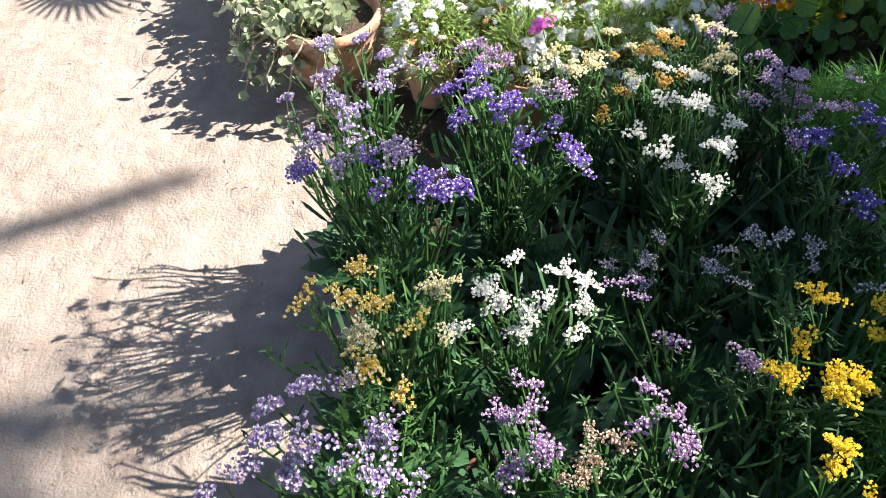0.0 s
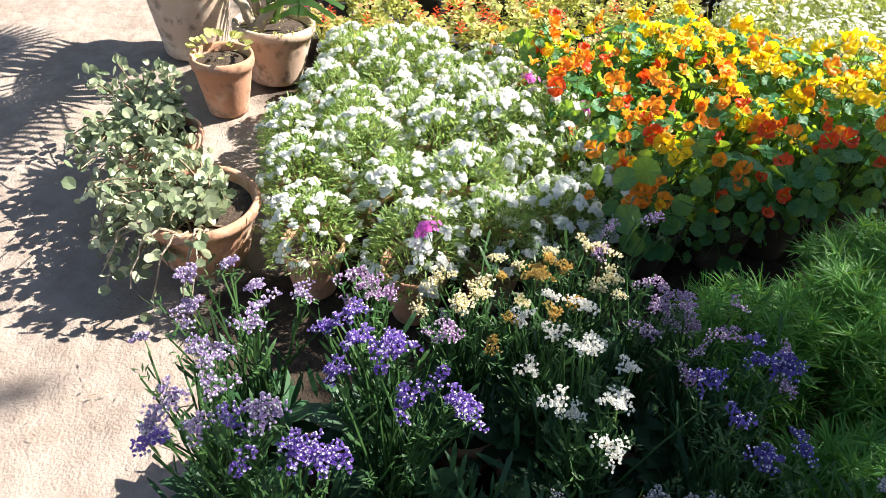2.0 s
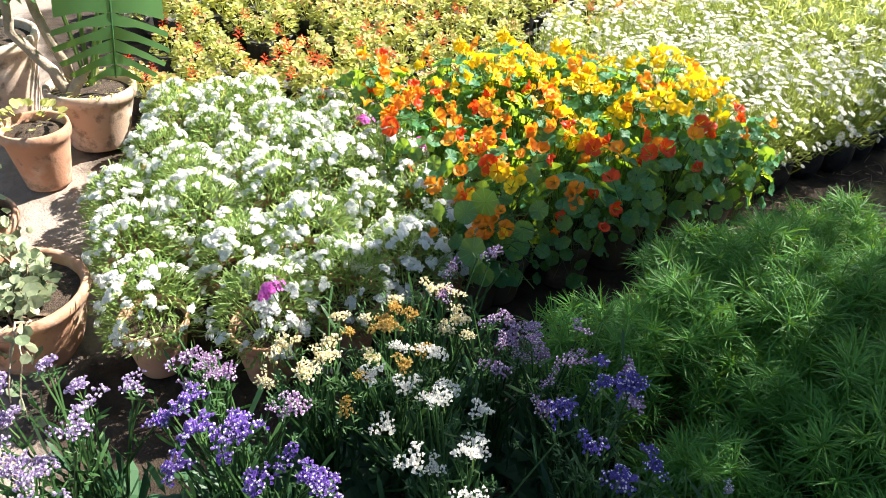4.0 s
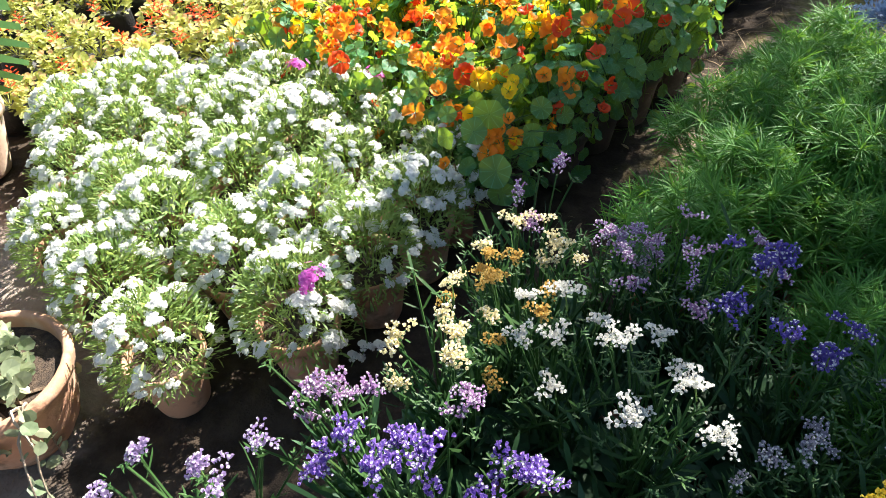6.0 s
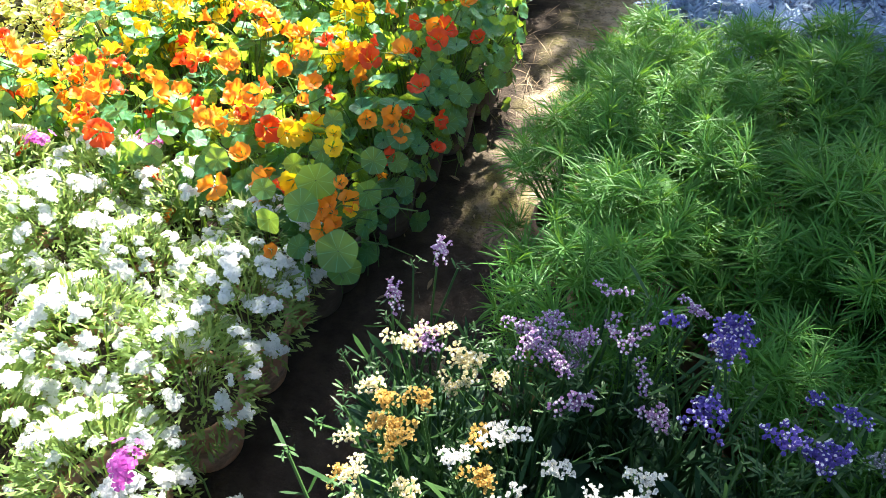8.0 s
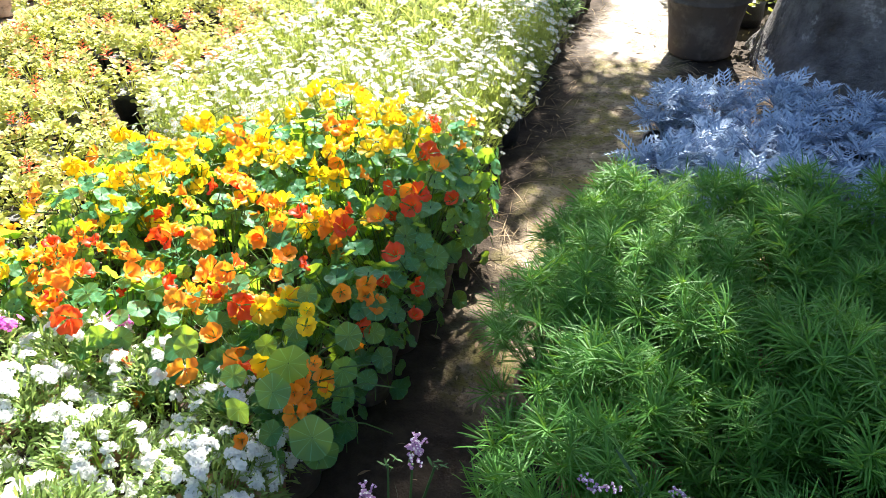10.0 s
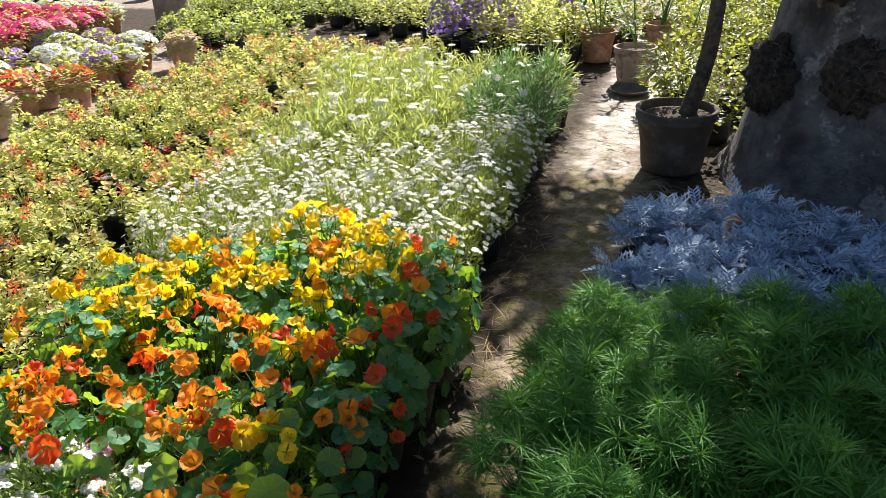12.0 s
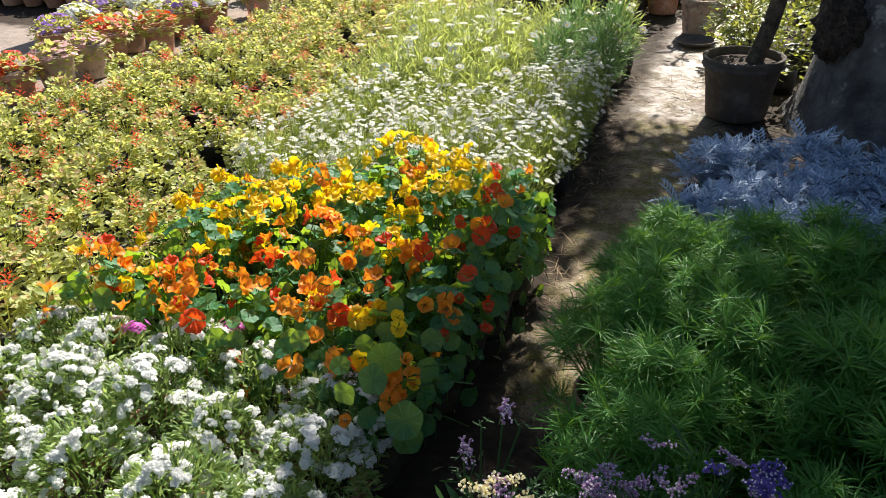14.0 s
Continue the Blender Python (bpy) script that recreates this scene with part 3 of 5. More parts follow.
statice(-0.58, 0.95, "pale", [(-.01, 0), (.03, -.01), (0, -.08), (-.01, .07)], 0.55)
statice(-0.73, 0.60, "pale", [(-.04, -.05), (-.02, -.08), (.05, 0), (0, .05), (.08, .04)], 0.50)
# nearest ones
statice(-0.65, -0.01, "amber", [(-.08, -.08), (-.11, .01), (-.05, -.02), (-.02, .02), (.03, .08), (.08, -.01), (.12, .03)], 0.60)
statice(-0.67, 0.09, "cream", [(-.05, .02), (-.03, .04), (.0, -.10), (.03, -.10), (.08, .02)], 0.58)
statice(-0.50, -0.02, "lilac", [(-.05, -.04), (-.06, -.09), (.03, 0), (.03, .02)], 0.58)
statice(-0.41, -0.07, "lilac", [(-.08, -.09), (-.06, -.13), (-.05, -.04), (.03, .08), (.02, .04)], 0.58)
statice(-0.42, 0.20, "mauve", [(-.05, .01), (-.04, -.01), (.01, .01), (.03, 0)], 0.55, 7)
statice(-0.36, 0.30, "brown", [(-.07, -.02), (-.05, -.01), (-.01, -.08), (0, -.04)], 0.55, 7)
statice(-0.38, 0.42, "mauve", [(-.08, -.04), (-.03, -.02), (.01, -.01), (-.03, -.06)], 0.56)
statice(-0.64, 0.27, "white", [(-.07, -.02), (-.04, -.08), (.02, -.03), (.02, .01), (-.02, .08), (.05, .05), (.08, .03), (-.01, -.09)], 0.60, 3)
statice(-0.41, 0.62, "yellow", [(-.05, 0), (-.02, -.05), (-.01, -.03), (0, .03), (.02, .06), (.04, 0)], 0.58)
statice(-0.27, 0.58, "yellow", [(-.03, 0), (.02, .03), (-.02, 0), (.05, -.05)], 0.56)
statice(-0.50, 0.75, "yellow", [(-.03, -.04), (-.02, .04), (-.05, -.05), (.03, .02)], 0.55)
statice(-0.54, 0.50, "mauve", [(.05, .06), (-.10, -.05), (-.02, -.02), (.06, .08)], 0.50, 7)
statice(-0.25, 0.15, "pale", [(.0, .03), (-.03, -.03), (.05, 0)], 0.52)
statice(-0.84, 0.42, "pale", [(.04, .05), (.06, .1)], 0.42, 14)


# ---------------------------------------------------------------- candytuft
FOUR = four_petal(0.85)
THIN_LEAF = strip_leaf(0.2, 0.15, 0.25)


def candytuft_head(seed, n=5):
    """A lumpy umbel: a few tufts of four-petalled florets, the outer ones larger."""
    r = np.random.default_rng(seed)
    pts = []
    for i in range(n):
        a, q = i * 2.4 + r.uniform(-0.4, 0.4), 0.017 * math.sqrt(i / n) * r.uniform(0.8, 1.2)
        c = np.array([q * math.cos(a), q * math.sin(a), r.normal(0, 0.0035) - q * 0.25])
        pts.append(c + r.normal(0, 0.0046, (6, 3)) * [1, 1, 0.5])
    pts = np.concatenate(pts)
    far = np.linalg.norm(pts[:, :2], axis=1)
    mb = Mesh()
    mb.stamp(FOUR, pts, frames_z(np.stack([pts[:, 0] * 30, pts[:, 1] * 30, np.ones(len(pts))], axis=1) + r.normal(0, 0.3, (len(pts), 3))), 0.0095 + far * 0.3 + r.uniform(0, 0.002, len(pts)))
    mb.tube([(0, 0, -0.05), (0, 0, -0.02), (0, 0, 0.002)], 0.0016, 0.0012, 4, 1)
    return mesh_of("flower_head", mb, [M_WHITE, M_STEM])


CT_HEADS = [candytuft_head(s, n) for s, n in ((1, 5), (2, 3), (3, 6), (4, 4), (5, 7))]


def candytuft(heads, spread=0.14, low=0.19, high=0.18):
    root = thing("potted_candytuft", pose(0, 0, 0), "candytuft covered in white flower heads in a terracotta pot", "flower", "candytuft in pots")
    part("pot", POT_S, None, root)
    part("soil", SOIL_S, None, root)
    fol = Mesh()
    for _ in range(22):
        d = sphere_dirs(1, 0.25, 1)[0] * [spread, spread, high]
        b, e = np.array([d[0] * 0.3, d[1] * 0.3, 0.17]), np.array([d[0], d[1], low + d[2] * 0.9])
        s = np.linspace(0, 1, 4)[:, None]
        fol.tube(b + (e - b) * s + np.array([0, 0, 0.03]) * np.sin(s * 3), 0.002, 0.0014, 3)
    n = 1700
    d = sphere_dirs(n, -0.2, 1) * rng.uniform(0.55, 1.0, (n, 1)) ** 0.6
    p = d * [spread * 1.04, spread * 1.04, high * 1.06] + [0, 0, low]
    fol.stamp(THIN_LEAF, p, turn_frames(unit(d * [1, 1, 0.6] + rng.normal(0, 0.45, (n, 3)) + [0, 0, 0.45]), rng.uniform(-1, 1, n)), rng.uniform(0.014, 0.036, n))
    part("foliage", fol, M_IBLEAF, root, "narrow bright green leaves")
    ds = []
    while len(ds) < heads:
        c = sphere_dirs(1, 0.0, 1)[0]
        if all(np.linalg.norm(c - o) > 0.15 for o in ds) or rng.random() < 0.2:
            ds.append(c)
    for c in ds:
        p = c * [spread * 1.06, spread * 1.06, high * 1.05] + [0, 0, low + rng.uniform(0.0, 0.03)]
        q = Vector((c[0] * 0.8 + rng.normal(0, 0.15), c[1] * 0.8 + rng.normal(0, 0.15), 1)).to_track_quat("Z", "Y").to_matrix().to_4x4()
        s = rng.uniform(0.52, 1.1)
        part("flower_head", CT_HEADS[rng.integers(5)], None, root, at=Matrix.Translation(p) @ q @ pose(0, 0, 0, 0, 0, rng.uniform(0, 360)) @ Matrix.Diagonal((s, s, s, 1)))
    return root


def spread_out(models, spots, lo=0.9, hi=1.1, jitter=0.02):
    """Copies of the models in turn on the spots; the models themselves take the first ones."""
    for i, (x, y) in enumerate(spots):
        mdl = models[i if i < len(models) else rng.integers(len(models))]
        s = rng.uniform(lo, hi)
        m = pose(x + rng.normal(0, jitter), y + rng.normal(0, jitter), 0, 0, 0, rng.uniform(0, 360))
        if i < len(models):
            mdl.matrix_basis = m
        else:
            ob = copy_thing(mdl, m)
            ob.scale = (s, s, s)


ct = [candytuft(h) for h in (43, 37, 46, 40)]
spread_out(ct, [(x, y) for x in (-1.79, -2.02, -2.26, -2.50, -2.75) for y in (0.40, 0.62, 0.84, 1.06) if not (y < 0.5 and (x < -2.7 or x > -2.2))] + [(-1.98, 0.37)] + [(-1.80, 1.24), (-2.04, 1.25), (-2.98, 0.72), (-2.98, 0.88), (-2.98, 1.05), (-2.28, 1.22), (-2.5, 1.22), (-2.74, 1.22)])

# a magenta bloom or two among the white
def pink_bloom(seed):
    mb = Mesh()
    r = np.random.default_rng(seed)
    n = 26
    pts = r.normal(0, 0.011, (n, 3)) * [1, 1, 0.5]
    mb.stamp(four_petal(0.8), pts, frames_z(pts * [40, 40, 0] + [0, 0, 1]), r.uniform(0.014, 0.02, n))
    mb.tube([(0.02, 0, -0.2), (0.01, 0, -0.1), (0, 0, 0)], 0.0018, 0.0014, 4, 1)
    return mesh_of("magenta_bloom", mb, [M_NAS["magenta"], M_STEM])


PINK = pink_bloom(3)
for x, y, z in ((-1.636, 0.601, 0.425), (-2.19, 1.36, 0.37), (-2.45, 1.27, 0.37)):
    ob = new("magenta_bloom", PINK)
    ob.matrix_basis = pose(x, y, z, rng.uniform(-15, 15), rng.uniform(-15, 15), rng.uniform(0, 360))
    tagged(ob, "single magenta bloom on a thin stem among white candytuft", "flower", "magenta blooms")


sprig = thing("hanging_sprig", pose(-1.69, 0.72, 0), "broken candytuft sprig with white blooms hanging from a pot", "flower")
mb = Mesh()
mb.tube([(-0.04, 0.02, 0.22), (0.02, 0.0, 0.25), (0.06, -0.01, 0.19), (0.07, -0.02, 0.12)], 0.0025, 0.0018, 5)
part("stem", mb, M_STEM, sprig, "thin bent stem")
for dx, dy, dz in ((0.07, -0.02, 0.12), (0.09, 0.01, 0.11), (0.06, -0.05, 0.10)):
    part("flower_head", CT_HEADS[1], None, sprig, at=pose(dx, dy, dz, 20, 15, 40 + 900 * dx))


# ---------------------------------------------------------------- nasturtiums
def nasturtium_bloom(colour, seed):
    """Five ruffled, overlapping petals that spread from a narrow funnel."""
    r = random.Random(seed)
    mb = Mesh()
    opening = r.uniform(0.75, 1.1)
    for i in range(5):
        a = 2 * math.pi * i / 5 + r.uniform(-0.16, 0.16)
        v, f = [], []
        tip, ph, amp, grow = r.uniform(-0.010, 0.008), r.uniform(0, 6), r.uniform(0.002, 0.0042), r.uniform(0.85, 1.12)
        rows = [(0.003, 0.002, -0.014), (0.009, 0.0045, -0.004), (0.016, 0.0115, 0.004), (0.023, 0.0155, 0.007 + tip * 0.35), (0.0285, 0.0125, 0.005 + tip)]
        for k, (rad, w, z) in enumerate(rows):
            rad = rad * (opening if k > 1 else 1) * grow
            for s in (-1, -0.5, 0, 0.5, 1):
                aa = a + math.atan2(w * s, rad)
                rr = math.hypot(rad, w * s) * (1 - 0.05 * abs(s) + (0.05 * math.sin(5 * s + ph) if k == 4 else 0))
                v.append((rr * math.cos(aa), rr * math.sin(aa), z + 0.0012 * (i % 2) + amp * (k / 4) ** 2 * math.sin(4.5 * s + ph) + 0.004 * s * s * (k > 1)))
        for k in range(4):
            for s in range(4):
                o = k * 5 + s
                f.append((o, o + 1, o + 6, o + 5))
        v = np.array(v)
        mb.add(v, f, 0, v / 0.03)
    mb.tube([(0, 0, -0.09), (0.004, 0.002, -0.04), (0, 0, -0.012)], 0.0018, 0.0014, 4, 1)
    return mesh_of("bloom", mb, [M_NAS[colour], M_STEM], True)


NB = {c: [nasturtium_bloom(c, 31 * i + j) for j in range(5)] for i, c in enumerate(("orange", "red", "yellow"))}


def nleaf_mesh(seed):
    mb = Mesh()
    v, f = disc_leaf(28, 0.10, 0.045, seed)
    mb.add(v, f, 0, v * 2)
    mb.tube([(0.02, 0, -1.4), (0.05, 0.02, -0.7), (0, 0, -0.07)], 0.02, 0.014, 4, 1)
    return mesh_of("leaf", mb, [M_NASLEAF, M_STEM], True)


NL = [nleaf_mesh(s) for s in range(6)]


def lean_pose(p, normal, size, spin=None):
    q = Vector(normal).to_track_quat("Z", "Y").to_matrix().to_4x4()
    return Matrix.Translation(p) @ q @ pose(0, 0, 0, 0, 0, rng.uniform(0, 360) if spin is None else spin) @ Matrix.Diagonal((size, size, size, 1))


def nasturtium(blooms, leaves=58, spread=0.165, skirt=8):
    """blooms: a string of colour letters."""
    root = thing("potted_nasturtium", pose(0, 0, 0), "nasturtium with round green leaves and orange blooms in a clay pot", "flower", "nasturtiums in pots")
    part("pot", POT_SHADED, None, root)
    part("soil", SOIL_S, None, root)
    vines = Mesh()
    for i in range(leaves):
        d = sphere_dirs(1, -0.5, 1)[0]
        p = d * [spread, spread, 0.17] * rng.uniform(0.75, 1.08) + [0, 0, 0.26]
        nrm = d * [1, 1, 0.5] + rng.normal(0, 0.35, 3) + [0, -0.15, 0.6]
        part("leaf", NL[i % 6], None, root, at=lean_pose(p, nrm, rng.uniform(0.030, 0.066)))
        if i % 2 == 0:
            b = np.array([d[0] * 0.05, d[1] * 0.05, 0.18])
            s = np.linspace(0, 1, 4)[:, None]
            vines.tube(b + (p - b) * s + [0, 0, 0.02] * np.sin(3 * s), 0.0025, 0.0018, 3)
    for i in range(skirt):
        a = rng.uniform(0, 2 * math.pi)
        p = np.array([math.cos(a) * 0.14, math.sin(a) * 0.14, rng.uniform(0.06, 0.2)])
        part("leaf", NL[i % 6], None, root, at=lean_pose(p, (math.cos(a), math.sin(a), rng.uniform(0.1, 0.7)), rng.uniform(0.035, 0.06)))
    for _ in range(26):     # loose ends that loop out and hang
        a, r = rng.uniform(0, 2 * math.pi), rng.uniform(0.10, 0.18)
        e = np.array([r * math.cos(a), r * math.sin(a), rng.uniform(0.05, 0.24)])
        b = np.array([e[0] * 0.4, e[1] * 0.4, 0.2])
        s = np.linspace(0, 1, 6)[:, None]
        vines.tube(b + (e - b) * s + np.array([rng.normal(0, 0.02), rng.normal(0, 0.02), 0.05]) * np.sin(3.1 * s), 0.0017, 0.0011, 3)
    part("vines", vines, M_STEM, root, "thin green trailing stems")
    names = {"o": "orange", "r": "red", "y": "yellow"}
    knots = sphere_dirs(4, 0.1, 1)
    for ch in blooms:
        d = unit(knots[rng.integers(4)] + rng.normal(0, 0.3, 3) + [0, 0, 0.1])
        p = d * [spread * 1.05, spread * 1.05, 0.19] + [0, 0, 0.28 + rng.uniform(0, 0.03)]
        part("bloom", NB[names[ch]][rng.integers(5)], None, root, at=lean_pose(p, d * [1, 1, 0.3] + rng.normal(0, 0.45, 3) + [0.1, -0.2, 0.45], rng.uniform(0.8, 1.22)))
    return root


nas_mix = [nasturtium("ooroorooyooo", 62), nasturtium("orroorooryoo", 62), nasturtium("oooyororooyo", 62)]
nas_red = [nasturtium("rorro", 80, 0.165, 13), nasturtium("rrooyr", 80, 0.165, 13)]
nas_yel = [nasturtium("yyyyoyyyyyyoyyyyy", 74), nasturtium("yyoyyyyyyoyyyyoyyy", 74)]
spread_out(nas_red, [(-1.70, 1.64), (-1.69, 1.86), (-1.69, 2.08), (-1.70, 2.30), (-1.71, 2.48)])
spread_out(nas_mix, [(-1.76, 1.42), (-1.96, 1.55), (-1.96, 1.78), (-2.20, 1.60), (-2.44, 1.58), (-2.66, 1.55), (-2.20, 1.83), (-2.02, 1.40), (-2.26, 1.42), (-2.5, 1.40), (-2.72, 1.40)])
spread_out(nas_yel, [(-2.45, 1.82), (-2.68, 1.80), (-1.96, 2.02), (-1.96, 2.24), (-2.2, 2.06), (-2.2, 2.28), (-2.45, 2.06), (-2.43, 2.28), (-2.66, 2.04), (-2.62, 2.24), (-1.96, 2.46), (-2.2, 2.5)])

# the clump that trails over the near corner: blooms and leaves where they hang
corner = thing("trailing_nasturtium", pose(-1.66, 1.32, 0), "trailing nasturtium with yellow and orange blooms beside white candytuft", "flower")
part("pot", POT_SHADED, None, corner, at=pose(-0.1, 0.0, 0))
part("soil", SOIL_S, None, corner, at=pose(-0.1, 0.0, 0))


def at_world(x, y, z):
    return np.array([x + 1.66, y - 1.32, z])


for col, spots in {
    "yellow": [(-1.83, 1.43, 0.43, 1.06), (-1.83, 1.48, 0.40, 1.09), (-1.80, 1.50, 0.42, 0.94), (-1.67, 1.36, 0.48, 0.80), (-1.70, 1.42, 0.47, 0.70), (-1.61, 1.30, 0.37, 0.63)],
    "orange": [(-1.67, 1.52, 0.45, 0.95), (-1.62, 1.29, 0.45, 0.67), (-1.64, 1.23, 0.42, 0.73), (-1.63, 1.25, 0.42, 0.69), (-1.63, 1.21, 0.38, 0.86), (-1.62, 1.24, 0.38, 0.70), (-1.70, 1.12, 0.38, 0.65), (-1.83, 1.51, 0.47, 0.70), (-1.64, 1.59, 0.43, 0.75), (-1.84, 1.81, 0.41, 1.18), (-1.83, 1.80, 0.35, 1.08), (-1.86, 1.89, 0.39, 1.00), (-2.00, 1.49, 0.55, 0.91), (-1.98, 1.34, 0.49, 0.92)],
    "red": [(-1.63, 1.66, 0.39, 0.73), (-1.60, 2.10, 0.38, 0.92), (-1.75, 1.99, 0.36, 0.74)],
}.items():
    for x, y, z, s in spots:
        part("bloom", NB[col][rng.integers(5)], None, corner, at=lean_pose(at_world(x, y, z), (0.45 + rng.normal(0, 0.25), -0.75 + rng.normal(0, 0.2), 0.7), s))
for x, y, z, s in ((-1.660, 1.261, 0.462, 0.084), (-1.660, 1.195, 0.450, 0.069), (-1.700, 1.131, 0.449, 0.057), (-1.575, 1.168, 0.375, 0.088), (-1.600, 1.228, 0.252, 0.075),
                   (-1.600, 1.368, 0.365, 0.065), (-1.610, 1.424, 0.415, 0.061), (-1.605, 1.558, 0.396, 0.067), (-1.600, 1.526, 0.341, 0.051), (-1.580, 1.513, 0.283, 0.052),
                   (-1.590, 1.445, 0.269, 0.048), (-1.680, 1.184, 0.338, 0.051), (-1.600, 1.360, 0.296, 0.039), (-1.680, 1.183, 0.269, 0.040), (-1.740, 1.190, 0.474, 0.047),
                   (-1.750, 1.505, 0.439, 0.048), (-1.740, 1.307, 0.452, 0.047), (-1.850, 1.203, 0.510, 0.048), (-1.720, 1.390, 0.440, 0.051)):
    part("leaf", NL[rng.integers(6)], None, corner, at=lean_pose(at_world(x, y, z), (0.45 + rng.normal(0, 0.3), -0.7, 0.75 + rng.normal(0, 0.25)), s))
vines = Mesh()
for i in range(26):
    e = at_world(-1.66, 1.3, 0) + [rng.normal(0, 0.07), rng.normal(0, 0.1), rng.uniform(0.2, 0.42)]
    b = np.array([-0.1 + rng.normal(0, 0.03), rng.normal(0, 0.03), 0.18])
    s = np.linspace(0, 1, 5)[:, None]
    vines.tube(b + (e - b) * s + [0, 0, 0.06] * np.sin(3 * s), 0.0026, 0.0016, 3)
part("vines", vines, M_STEM, corner, "tangled thin green stems")
for i in range(34):
    d = sphere_dirs(1, -0.6, 1)[0]
    p = d * [0.10, 0.12, 0.11] + [-0.12, 0.0, 0.26]
    part("leaf", NL[i % 6], None, corner, at=lean_pose(p, d + rng.normal(0, 0.3, 3) + [0.1, -0.3, 0.5], rng.uniform(0.04, 0.07)))


# ---------------------------------------------------------------- feathery green bed
BLADE, NEEDLE = blade(), needle()


def feathery(seed, top=0.53):
    root = thing("potted_feathery_plant", pose(0, 0, 0), "bushy plant with fine needle-like bright green leaves in a pot", "plant", "feathery green plants")
    part("pot", POT_S, None, root)
    fol = Mesh()
    for i in range(84):
        a, r = rng.uniform(0, 2 * math.pi), 0.17 * math.sqrt(rng.random()) if i < 70 else rng.uniform(0.13, 0.18)
        z = top - 0.75 * r * r / 0.16 - rng.uniform(0, 0.08) - (0.07 if i % 4 == 0 else 0) - (rng.uniform(0.04, 0.22) if i >= 70 else 0)
        e = np.array([r * math.cos(a), r * math.sin(a), z])
        b = np.array([e[0] * 0.25, e[1] * 0.25, 0.17])
        s = np.linspace(0, 1, 4)[:, None]
        fol.tube(b + (e - b) * s, 0.0022, 0.0011, 3)
        k = 34
        whorl = rng.random(k) < 0.82
        q = np.where(whorl, 1 - 0.05 * rng.random(k), 1 - rng.random(k) ** 1.2 * 0.5)
        at = b + (e - b) * q[:, None]
        axis = unit(e - b + rng.normal(0, 0.12, 3) + [0, 0, 0.05])
        d = unit(sphere_dirs(k, -0.25, 0.8) + axis * 0.1)
        fol.stamp(NEEDLE, at, turn_frames(d, rng.normal(0, 0.5, k)), np.where(whorl, rng.uniform(0.052, 0.08, k), rng.uniform(0.035, 0.07, k)))
    part("foliage", fol, M_COSLEAF, root, "needle-like green leaves")
    return root


fe = [feathery(s) for s in range(4)]
spread_out(fe, [(-1.175 + 0.235 * i + 0.05 * (j % 2) + 0.10 * (j < 2), 1.22 + 0.21 * j) for j in range(6) for i in range(7) if not (j == 0 and i in (1, 2))] + [(-0.70, 1.14), (-0.50, 1.0), (-0.45, 1.10), (-0.2, 1.0), (0.05, 0.95), (-0.32, 0.9), (0.2, 0.75), (-0.08, 0.75)], 0.9, 1.08)


# ---------------------------------------------------------------- dusty miller
LOBED = lobed_leaf()


def dusty(seed):
    root = thing("dusty_miller", pose(0, 0, 0), "silver-grey dusty miller with finely cut felted leaves in a pot", "plant", "dusty millers")
    part("pot", BAG, None, root)
    fol = Mesh()
    for _ in range(7):
        c = np.array([rng.normal(0, 0.05), rng.normal(0, 0.05), rng.uniform(0.13, 0.29)])
        fol.tube([(0, 0, 0.1), (c[0] * 0.6, c[1] * 0.6, 0.17), tuple(c)], 0.004, 0.003, 4)
        k = 11
        d = sphere_dirs(k, 0.0, 0.95)
        fol.stamp(LOBED, np.repeat(c[None], k, 0), turn_frames(d, rng.uniform(-0.4, 0.4, k)), rng.uniform(0.06, 0.115, k))
    part("foliage", fol, M_DUSTY, root, "cut silver-grey leaves")
    return root


du = [dusty(s) for s in range(3)]
spread_out(du, [(-1.06 + 0.2 * i + 0.06 * (j % 2), 2.74 + 0.2 * j) for j in range(4) for i in range(8)])


# ---------------------------------------------------------------- daisies
def daisy_shape(petals=11):
    v, f = [], []
    for i in range(petals):
        a = 2 * math.pi * i / petals
        c, s = math.cos(a), math.sin(a)
        o = len(v)
        for rad, w, z in ((0.12, 0.05, 0.03), (0.36, 0.10, 0.05), (0.5, 0.05, 0.0)):
            v += [(rad * c - w * s, rad * s + w * c, z), (rad * c + w * s, rad * s - w * c, z)]
        f += [(o, o + 1, o + 3, o + 2), (o + 2, o + 3, o + 5, o + 4)]
    return np.array(v, float), f


def disc_shape():
    v = [(0, 0, 0.09)] + [(0.14 * math.cos(a), 0.14 * math.sin(a), 0.04) for a in np.linspace(0, 2 * math.pi, 7)[:-1]]
    return np.array(v, float), [(0, 1 + i, 1 + (i + 1) % 6) for i in range(6)]


DAISY, DISC = daisy_shape(9), disc_shape()
DAISY_HEADS = []
for k in range(2):
    mb = Mesh()
    mb.stamp(DAISY, [(0, 0, 0)], np.eye(3)[None], 1.0)
    mb.stamp(DISC, [(0, 0, 0)], np.eye(3)[None], 1.0, 1)
    DAISY_HEADS.append(mesh_of("flower_head", mb, [M_WHITE, M_EYE]))


